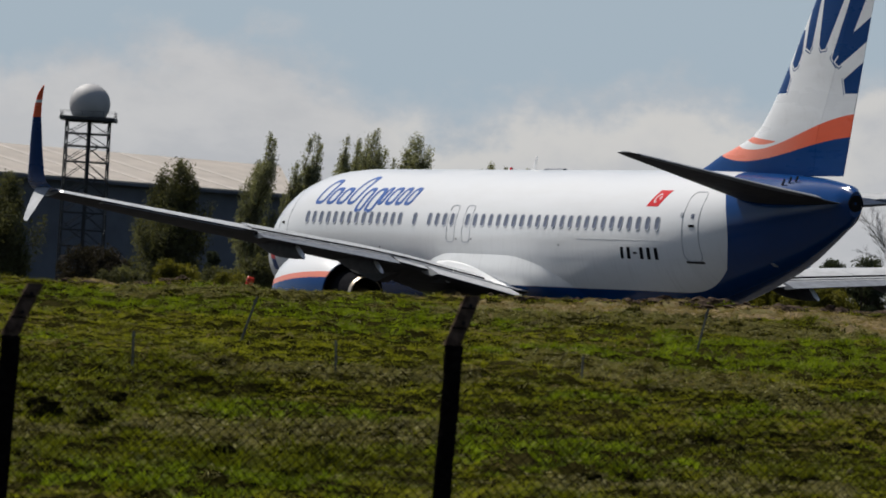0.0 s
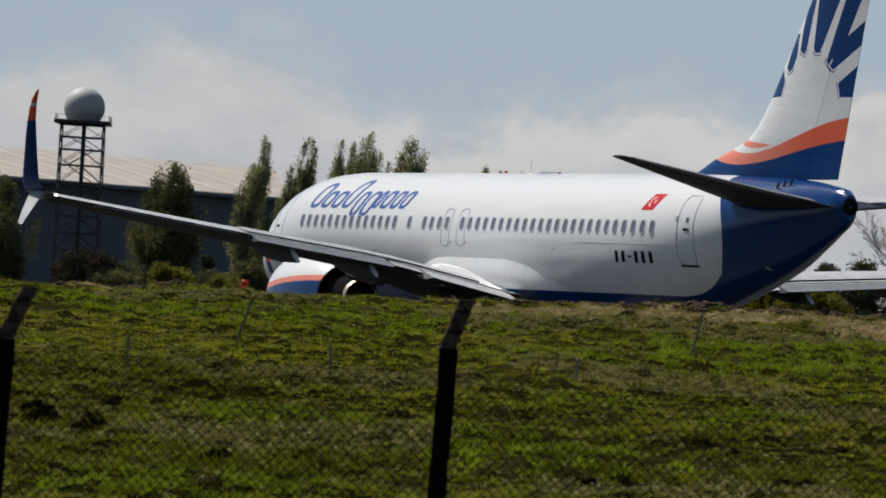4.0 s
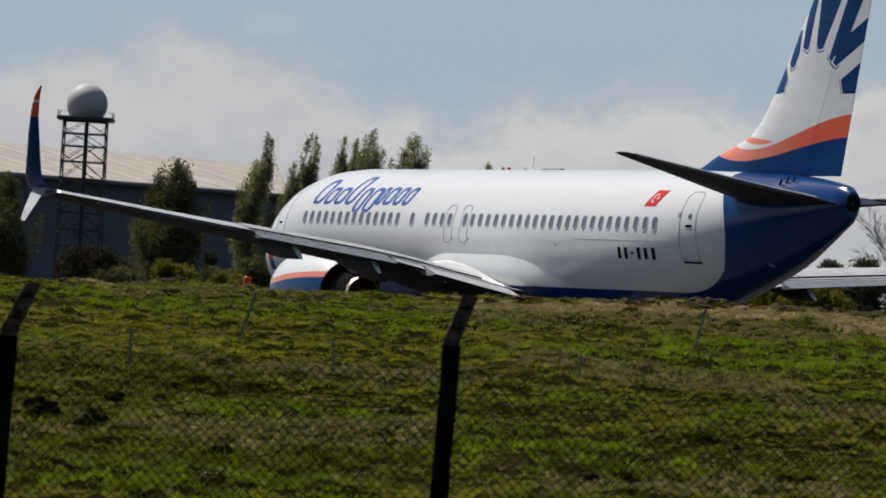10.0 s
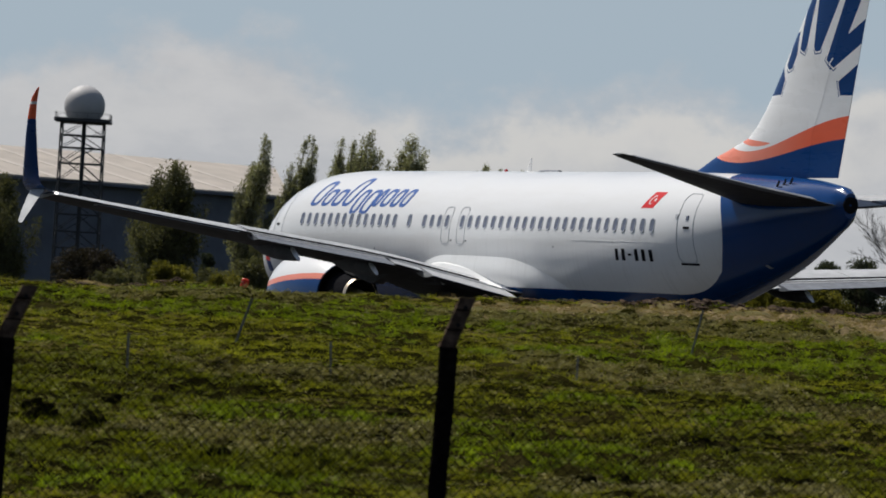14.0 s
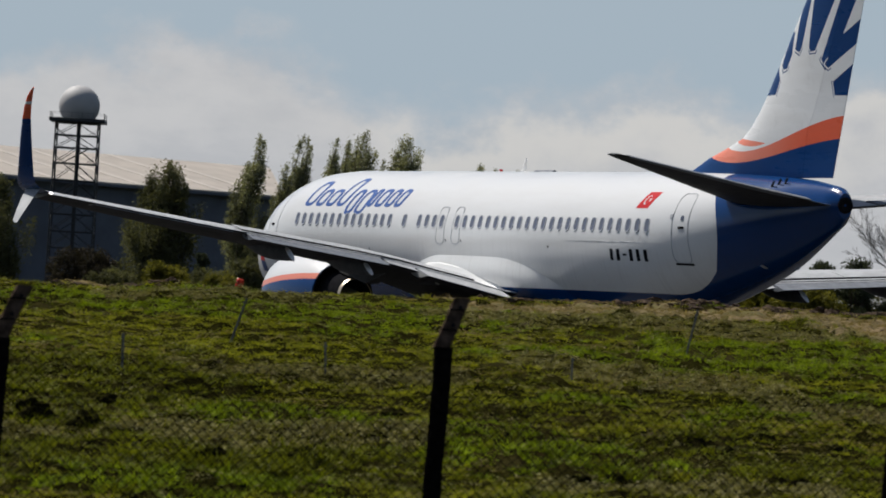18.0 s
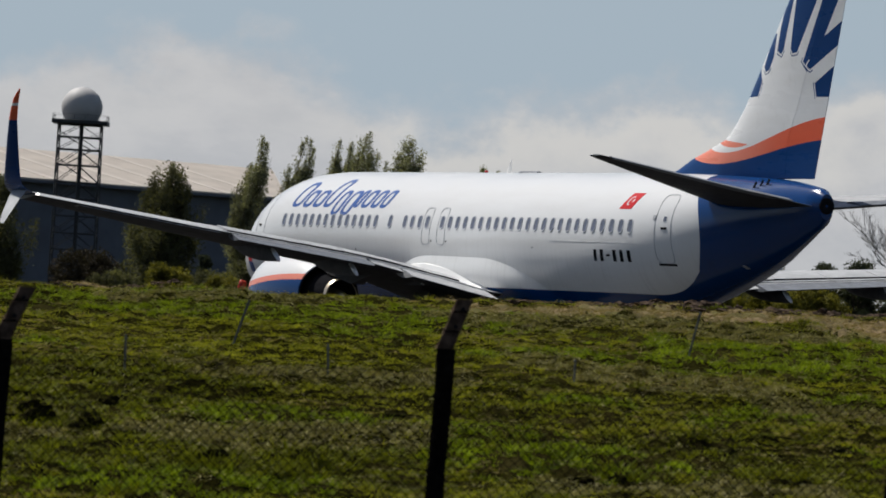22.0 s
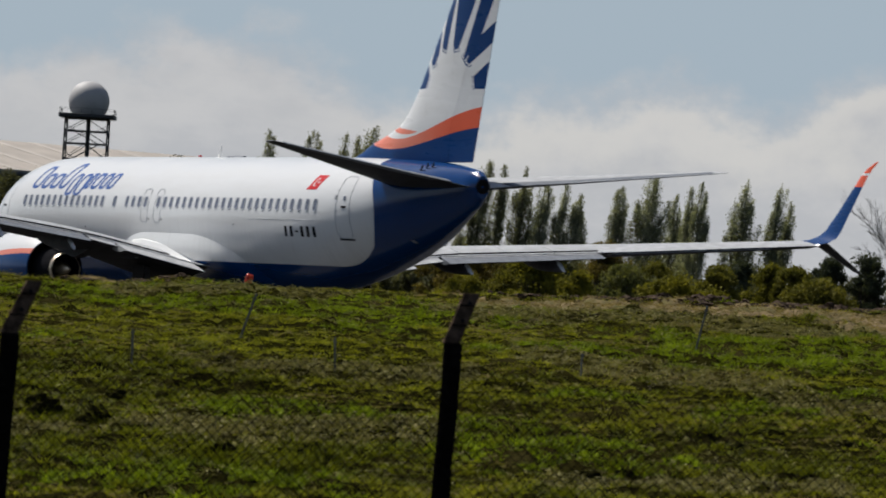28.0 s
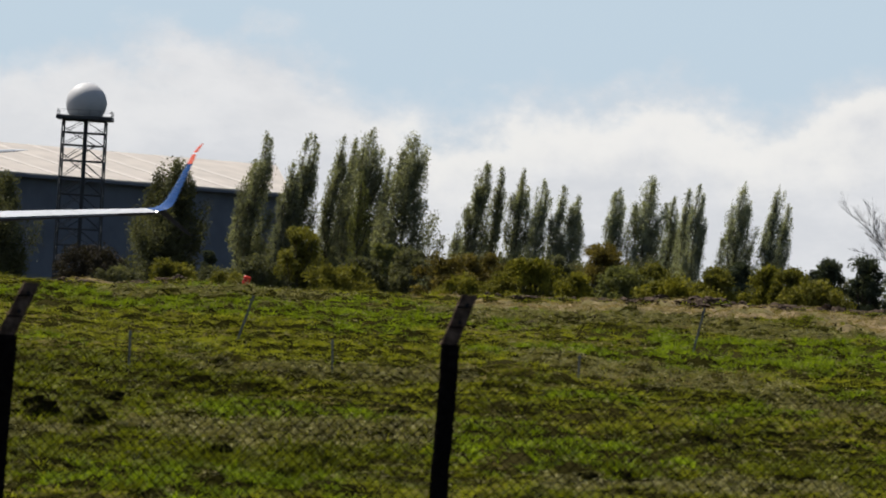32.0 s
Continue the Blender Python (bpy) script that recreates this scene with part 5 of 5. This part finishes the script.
def shed():
    sh = thing("cargo_shed", "long dark grey metal-clad shed with a pale cream roof", "building")
    wide = 44.0
    eave, ridge = 19.0, 23.5
    length = 130.0
    a = radians(48)
    along, deep = RGT * math.cos(a) + FWD * math.sin(a), FWD * math.cos(a) - RGT * math.sin(a)
    foot = site(-21.92, 960.0) - along * length
    me = box("wall", (length, wide, eave + 2), M_SHEDWALL, (length / 2, wide / 2, eave / 2 - 1))
    rot = Matrix(((along.x, deep.x, 0, foot.x), (along.y, deep.y, 0, foot.y), (0, 0, 1, 0), (0, 0, 0, 1)))
    sh.matrix_basis = rot
    part("wall", me, sh, "dark blue-grey cladding wall")
    v = [(-1, -1, eave), (length + 1, -1, eave), (length + 22, wide / 2, ridge), (-1, wide / 2, ridge), (-1, wide + 1, eave), (length + 43, wide + 1, eave)]
    v += [(x, y, z + 0.4) for x, y, z in v]
    f = [(6, 7, 8, 9), (9, 8, 11, 10), (0, 3, 2, 1), (3, 4, 5, 2), (0, 1, 7, 6), (4, 10, 11, 5), (1, 2, 5, 11, 8, 7), (0, 6, 9, 10, 4, 3)]
    roof = part("roof", mesh_of("roof", v, f, M_SHEDROOF, False), sh, "pale cream sheet roof")
    for i in range(16):
        x = 3 + i * (length - 6) / 15
        part("roof_sheet", mesh_of("roof_sheet", [(x, -1, eave + 0.38), (x + 1.6, -1, eave + 0.38), (x + 1.6, wide / 2, ridge + 0.38), (x, wide / 2, ridge + 0.38), (x, -1, eave + 0.43), (x + 1.6, -1, eave + 0.43), (x + 1.6, wide / 2, ridge + 0.43), (x, wide / 2, ridge + 0.43)],
                                  [(4, 5, 6, 7), (0, 4, 7, 3), (1, 2, 6, 5), (0, 1, 5, 4)], M_ROOFLIGHT, False), roof)
    part("gutter", box("gutter", (length + 2, 0.4, 0.35), M_SHEDWALL, (length / 2, -1.3, eave)), sh)


shed()

# ---- trees ----
M_BARK = surface("bark", (0.09, 0.075, 0.06), 0.95, 0, 0.4, 3.0, 0.5, 0.6)
# Twigs paler than the bark: haze over the far trees painted in.
M_TWIG = surface("hazed_twigs", (0.30, 0.29, 0.28), 0.95, 0, 0.4, 3.0, 0.5, 0.4)
M_POPLAR = foliage("poplar_leaves", (0.095, 0.098, 0.072), (0.325, 0.325, 0.230), 0.8, 0.42)
# Far poplars: distance haze put into the leaf colour, greyer and lighter.
M_HAZED = foliage("hazed_poplar_leaves", (0.150, 0.156, 0.122), (0.400, 0.408, 0.320), 0.8, 0.42)
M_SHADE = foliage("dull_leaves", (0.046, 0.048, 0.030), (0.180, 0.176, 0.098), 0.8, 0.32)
M_BROWN = foliage("brown_twigs", (0.025, 0.021, 0.017), (0.077, 0.064, 0.050), 0.9, 0.15)
M_BUSH = foliage("bush_leaves", (0.048, 0.051, 0.013), (0.240, 0.216, 0.045), 0.8, 0.3)
M_GOLD = foliage("golden_leaves", (0.061, 0.061, 0.011), (0.284, 0.257, 0.041), 0.8, 0.3)
M_LIME = foliage("young_leaves", (0.060, 0.066, 0.024), (0.228, 0.228, 0.090), 0.8, 0.3)
M_RUST = foliage("russet_leaves", (0.056, 0.046, 0.016), (0.208, 0.160, 0.048), 0.8, 0.3)
M_CONIFER = foliage("conifer_leaves", (0.031, 0.037, 0.026), (0.088, 0.101, 0.066), 0.9, 0.2)


def leaf_mesh(name, centres, size, rng, material):
    n = len(centres)
    c = np.array(centres)
    a = rng.normal(size=(n, 3))
    a /= np.linalg.norm(a, axis=1)[:, None]
    b = np.cross(a, rng.normal(size=(n, 3)))
    b /= np.linalg.norm(b, axis=1)[:, None]
    k = size * rng.uniform(0.5, 1.4, n)[:, None]
    v = np.stack([c - a * k, c + b * k * 0.9, c + a * k], 1)
    me = bpy.data.meshes.new(name)
    me.vertices.add(3 * n)
    me.vertices.foreach_set("co", v.ravel())
    me.loops.add(3 * n)
    me.loops.foreach_set("vertex_index", np.arange(3 * n, dtype=np.int32))
    me.polygons.add(n)
    me.polygons.foreach_set("loop_start", np.arange(0, 3 * n, 3, dtype=np.int32))
    me.materials.append(material)
    me.update(calc_edges=True)
    return me


def limb_mesh(name, limbs, material=None):
    """Tapered limbs joined into one mesh: (start, end, radius, radius)."""
    verts, faces = [], []
    for a, b, r0, r1 in limbs:
        q = (b - a).to_track_quat("Z", "Y").to_matrix()
        k = len(verts)
        for p, r in ((a, r0), (b, r1)):
            for i in range(6):
                verts.append(p + q @ Vector((r * math.cos(i * math.pi / 3), r * math.sin(i * math.pi / 3), 0)))
        for i in range(6):
            j = (i + 1) % 6
            faces.append((k + i, k + j, k + 6 + j, k + 6 + i))
    return mesh_of(name, verts, faces, material or M_BARK)


OUTLINE = [(0.0, 0.9), (0.2, 1.05), (0.4, 1.05), (0.55, 0.98), (0.68, 0.84), (0.79, 0.66), (0.88, 0.46), (0.95, 0.28), (1.0, 0.10)]


def poplar(u, d, tall, half, seed, lean=0.06, leaves=20000, leaf=None):
    """Slender upright tree: steep feathery plumes with gaps between them, swept to one side by the wind."""
    half *= 1.25
    rng = np.random.default_rng(seed)
    t = thing("poplar", "tall slender poplar with thin spring leaves bent by wind", "tree", "poplar row", m=Matrix.Translation(site(u, d, 0.0)))
    side = np.array((RGT.x, RGT.y, 0.0))
    bend = lambda z: RGT * (lean * tall * (max(z, 0.0) / tall) ** 1.7)
    wave = rng.uniform(0, 6.28, 3)
    reach = lambda k: half * np.interp(k, [a for a, b in OUTLINE], [b for a, b in OUTLINE]) * (1 + 0.13 * np.sin(9 * k + wave[0]) + 0.10 * np.sin(23 * k + wave[1]))
    rings = []
    for i in range(9):
        z, r = tall * 0.93 * i / 8, 0.28 * (1 - i / 8.3) + 0.02
        rings.append([Vector((r * math.cos(k * math.pi / 4), r * math.sin(k * math.pi / 4), z)) + bend(z) for k in range(8)])
    part("trunk", loft("trunk", rings, M_BARK), t)
    leaves = int(leaves * (0.50 + 0.52 * half))
    limbs, cs = [], []
    plumes = int(30 + 12 * half)
    m = int(leaves * 0.80) // plumes
    for i in range(plumes):
        k0 = 0.02 + 0.78 * ((i + rng.uniform()) / plumes) ** 1.05
        k1 = min(1.0, k0 + rng.uniform(0.13, 0.30) * (1.15 - 0.5 * k0))
        a = rng.uniform(0, 2 * math.pi)
        out = float(reach(k1 * 0.7 + k0 * 0.3)) * rng.uniform(0.35, 1.08)
        p0 = Vector((0, 0, k0 * tall))
        p1 = Vector((math.cos(a) * out * 0.85, math.sin(a) * out * 0.85, (k0 * 0.6 + k1 * 0.4) * tall))
        p2 = Vector((math.cos(a) * out, math.sin(a) * out, k1 * tall)) + RGT * rng.uniform(0.0, 0.35)
        if i >= plumes - 2:
            p2.x, p2.y, p2.z = p2.x * 0.3, p2.y * 0.3, tall * rng.uniform(0.96, 1.0)
        p0, p1, p2 = p0 + bend(p0.z), p1 + bend(p1.z), p2 + bend(p2.z)
        limbs += [(p0, p1, 0.07, 0.045), (p1, p2, 0.045, 0.012)]
        # leaves gather in clumps along the plume
        knots = rng.uniform(0.1, 1.0, 9)
        w = np.clip(knots[rng.integers(0, 9, m)] + rng.normal(size=m) * 0.055, 0.0, 1.03)[:, None]
        line = np.where(w < 0.4, np.array(p0) + (np.array(p1) - np.array(p0)) * w / 0.4, np.array(p1) + (np.array(p2) - np.array(p1)) * (w - 0.4) / 0.6)
        wide = 0.10 + (0.13 + 0.14 * half) * np.sin(np.pi * np.clip(w * 0.86 + 0.10, 0, 1)) ** 0.8
        cs.append(line + np.clip(rng.normal(size=(m, 3)), -1.9, 1.9) * wide * (0.62, 0.62, 1.25))
    n = int(leaves * 0.20)
    k = rng.uniform(0.02, 0.85, n)
    off = np.clip(rng.normal(size=(n, 2)), -1.6, 1.6) * (reach(k) * 0.42)[:, None]
    shift = lean * tall * k ** 1.7
    cs.append(np.stack([off[:, 0] + RGT.x * shift, off[:, 1] + RGT.y * shift, k * tall], 1))
    part("limb", limb_mesh("limb", limbs), t)
    part("crown", leaf_mesh("crown", np.concatenate(cs), 0.085 + 0.012 * half, rng, leaf or M_POPLAR), t)
    return t


def bush(u, d, tall, half, seed, material, label, leaves=18000, z=0.0):
    """A dome of leaf clumps on many stems."""
    rng = np.random.default_rng(seed)
    t = thing("bush", label, "bush", "scrub below the trees", m=Matrix.Translation(site(u, d, z)))
    half *= 1.2
    limbs, cs = [], []
    clumps = 64
    m = leaves // clumps
    for i in range(clumps):
        a = rng.uniform(0, 2 * math.pi)
        h = rng.uniform(0.15, 0.93)
        k = math.sqrt(max(0.05, 1 - (h / 0.97) ** 5)) * rng.uniform(0.1, 1.0)
        c = Vector((math.cos(a) * half * k, math.sin(a) * half * k, tall * h))
        limbs.append((Vector((rng.uniform(-0.3, 0.3), rng.uniform(-0.3, 0.3), -0.2)), c, 0.10, 0.02))
        q = rng.normal(size=(m, 3))
        q /= np.linalg.norm(q, axis=1)[:, None]
        r = (0.28 + 0.20 * half) * rng.uniform(0.55, 1.2)
        cs.append(np.array(c) + q * r * rng.uniform(0.25, 1.12, m)[:, None] * (1, 1, 0.85))
    part("stem", limb_mesh("stem", limbs), t)
    part("crown", leaf_mesh("crown", np.concatenate(cs), 0.11 + 0.012 * half, rng, material), t)
    return t


def bare_tree(u, d, tall, seed):
    rng = random.Random(seed)
    t = thing("bare_tree", "leafless spreading tree with fine twigs", "tree", m=Matrix.Translation(site(u, d, 0.0)))
    limbs = []

    def grow(p, way, length, r, level):
        q = p + way * length
        limbs.append((p, q, r, r * 0.68))
        if level == 0:
            return
        for _ in range(3 if level > 1 else 4):
            w = (way + Vector((rng.gauss(0, 0.42), rng.gauss(0, 0.42), rng.gauss(0.12, 0.2)))).normalized()
            grow(p.lerp(q, rng.uniform(0.55, 1)), w, length * rng.uniform(0.6, 0.85), r * 0.58, level - 1)
    grow(Vector((0, 0, -0.2)), Vector((0, 0, 1)), tall * 0.30, 0.20, 6)
    part("trunk", limb_mesh("trunk", limbs[:1]), t)
    part("branch", limb_mesh("branch", limbs[1:], M_TWIG), t)


# u, d, height, half width, lean
for k, (u, d, tall, half, lean) in enumerate((
        (-19.3, 700, 20.3, 1.55, 0.07), (-14.6, 700, 20.2, 1.7, 0.07), (-15.6, 696, 17.4, 1.2, 0.05), (-11.7, 702, 20.7, 1.15, 0.08), (-10.3, 708, 20.9, 0.95, 0.06), (-8.7, 698, 21.3, 2.05, 0.06),
        (-6.6, 705, 18.4, 0.85, 0.06), (-4.1, 694, 20.8, 2.65, 0.05), (3.2, 750, 20.1, 1.4, 0.05), (5.2, 756, 19.5, 0.85, 0.05), (7.7, 750, 19.6, 1.3, 0.05),
        (10.4, 800, 19.6, 1.2, 0.05), (12.7, 800, 19.0, 0.85, 0.05), (14.5, 800, 18.2, 1.45, 0.05), (19.0, 800, 19.4, 1.25, 0.05), (22.8, 800, 20.7, 2.1, 0.05),
        (25.6, 806, 18.5, 1.1, 0.05), (27.1, 803, 19.8, 0.9, 0.05), (28.3, 800, 19.9, 1.2, 0.05), (33.1, 800, 20.4, 1.85, 0.06), (36.9, 800, 20.3, 1.15, 0.06), (38.2, 802, 18.6, 0.85, 0.06))):
    poplar(u, d, tall, half, 20 + k, lean, leaf=M_HAZED if u > 9 else M_POPLAR)
poplar(-27.5, 700, 17.0, 3.3, 60, 0.03, leaf=M_SHADE)
poplar(-41.0, 650, 13.6, 2.8, 61, 0.02, leaf=M_SHADE)
poplar(1.6, 762, 13.4, 1.3, 62, 0.02, 9000, leaf=M_POPLAR)
poplar(-8.3, 690, 16.6, 1.0, 64, 0.02, 9000, leaf=M_LIME)
GREEN, RUSSET, SPRUCE, GOLD = "olive green scrub bush behind the crest", "russet-brown scrub bush behind the crest", "dark grey-green conifer shrub", "golden-green scrub bush behind the crest"
LIME = "pale young leafy shrub behind the crest"
# u, d, height, half width
for k, (u, d, tall, half, m, label) in enumerate((
        (-34.3, 690, 8.0, 3.6, M_BROWN, "dark brown leafless thicket behind the crest"), (-24.1, 640, 6.6, 2.7, M_BUSH, GREEN), (-22.5, 690, 8.4, 0.7, M_CONIFER, SPRUCE), (-30.0, 660, 5.8, 2.4, M_SHADE, GREEN),
        (-20.6, 655, 6.4, 2.4, M_SHADE, GREEN), (-16.1, 650, 7.6, 2.6, M_SHADE, GREEN), (-12.4, 640, 10.4, 2.2, M_BUSH, "tall dark olive bush behind the crest"), (-8.7, 610, 6.7, 2.9, M_BUSH, GREEN),
        (-5.0, 650, 9.7, 1.4, M_LIME, LIME), (-7.1, 640, 7.8, 2.1, M_SHADE, GREEN), (-2.3, 640, 8.9, 2.6, M_SHADE, GREEN), (0.8, 600, 8.0, 2.5, M_RUST, RUSSET), (3.9, 605, 8.5, 2.7, M_RUST, RUSSET),
        (1.7, 560, 5.8, 1.8, M_GOLD, GOLD), (8.0, 585, 8.0, 2.7, M_GOLD, GOLD), (10.6, 640, 9.2, 1.6, M_SHADE, GREEN), (11.4, 575, 6.8, 1.7, M_GOLD, GOLD), (15.1, 660, 11.2, 2.3, M_RUST, RUSSET),
        (15.3, 570, 7.7, 2.2, M_LIME, LIME), (18.8, 600, 8.6, 1.9, M_BUSH, GREEN), (19.2, 560, 6.8, 3.2, M_GOLD, GOLD), (23.3, 590, 8.2, 1.7, M_BUSH, GREEN), (25.6, 600, 8.9, 1.6, M_CONIFER, SPRUCE),
        (26.8, 570, 8.4, 1.8, M_GOLD, GOLD), (28.6, 565, 8.2, 1.6, M_BUSH, GREEN), (30.7, 560, 9.1, 1.5, M_CONIFER, SPRUCE), (33.9, 560, 9.4, 2.1, M_CONIFER, SPRUCE), (30.0, 555, 7.2, 2.6, M_BUSH, GREEN),
        (37.5, 560, 8.4, 2.8, M_CONIFER, SPRUCE), (5.6, 590, 6.6, 2.0, M_BUSH, GREEN), (-18.8, 625, 5.6, 2.2, M_BUSH, GREEN))):
    bush(u, d, tall, half, 100 + k, m, label)


def thicket():
    """The continuous low wood behind the field, past counting."""
    rng = np.random.default_rng(77)
    cs = []
    for i in range(420):
        u = rng.uniform(-21.0, 66.0)
        d = rng.uniform(712, 745)
        top = (9.7 if u > -3 else 10.5) + 1.2 * noise.noise(Vector((u * 0.16, 3, 0))) + 0.9 * noise.noise(Vector((u * 0.5, 9, 0)))
        r = rng.uniform(0.8, 1.6)
        c = np.array(site(u, d, rng.uniform(3.5, max(4.0, top - r * 0.6))))
        q = rng.normal(size=(330, 3))
        q /= np.linalg.norm(q, axis=1)[:, None]
        cs.append(c + q * r * rng.uniform(0.4, 1.05, 330)[:, None])
    me = leaf_mesh("thicket", np.concatenate(cs), 0.17, rng, M_SHADE)
    tagged(new("thicket", me), "dark continuous scrub wood behind the bushes", "wood", kind="stuff")


thicket()
bare_tree(41.2, 600, 14.5, 4)
bare_tree(42.5, 620, 20.0, 9)


# ---- what moves ----
ROLLOUT = [
    (0, 0.00, 0.00, 0.00), (19, 0.00, 0.00, 0.00), (19.5, 0.07, 0.00, 0.00), (20, 0.13, 0.00, 0.00),
    (20.5, 0.25, 0.00, 0.00), (21, 0.42, 0.00, 0.00), (21.5, 0.74, 0.00, 0.00), (22, 1.15, 0.00, 0.00),
    (22.5, 1.64, 0.00, 0.00), (23, 2.02, 0.00, 0.00), (23.5, 2.60, 0.00, 0.00), (24, 3.30, 0.00, 0.00),
    (24.5, 4.32, 0.00, 0.08), (25, 5.56, 0.00, 0.17), (25.5, 7.01, 0.03, 0.25), (27.5, 18.77, -0.00, 0.55),
    (28, 23.65, -0.22, 0.50), (28.5, 28.11, -0.11, 0.30), (29, 33.03, -0.00, 0.00), (29.5, 38.55, 0.04, -0.35),
    (30, 44.80, 0.05, -0.65), (30.5, 51.74, -0.00, -0.80), (31, 59.72, -0.17, -0.96), (31.5, 67.30, 0.01, -1.15),
    (32, 75.55, 0.02, -1.30),
]


def place_at(x, y, turn):
    return pose(x, y, GRADE * x, 0, 0, turn)


def motions():
    walk(AIR, [(t, place_at(x, y, h)) for t, x, y, h in ROLLOUT])
    ts, xs = [r[0] for r in ROLLOUT], [r[1] for r in ROLLOUT]
    when = [0.0, 19.0] + [19.0 + 0.1 * k for k in range(1, 71)] + [26.0 + k / 30 for k in range(1, 181)]
    for wheel, radius in WHEELS:
        p = wheel.matrix_basis.translation.copy()
        walk(wheel, [(t, Matrix.Translation(p) @ Matrix.Rotation(float(np.interp(t, ts, xs)) / radius, 4, "Y")) for t in when])


motions()
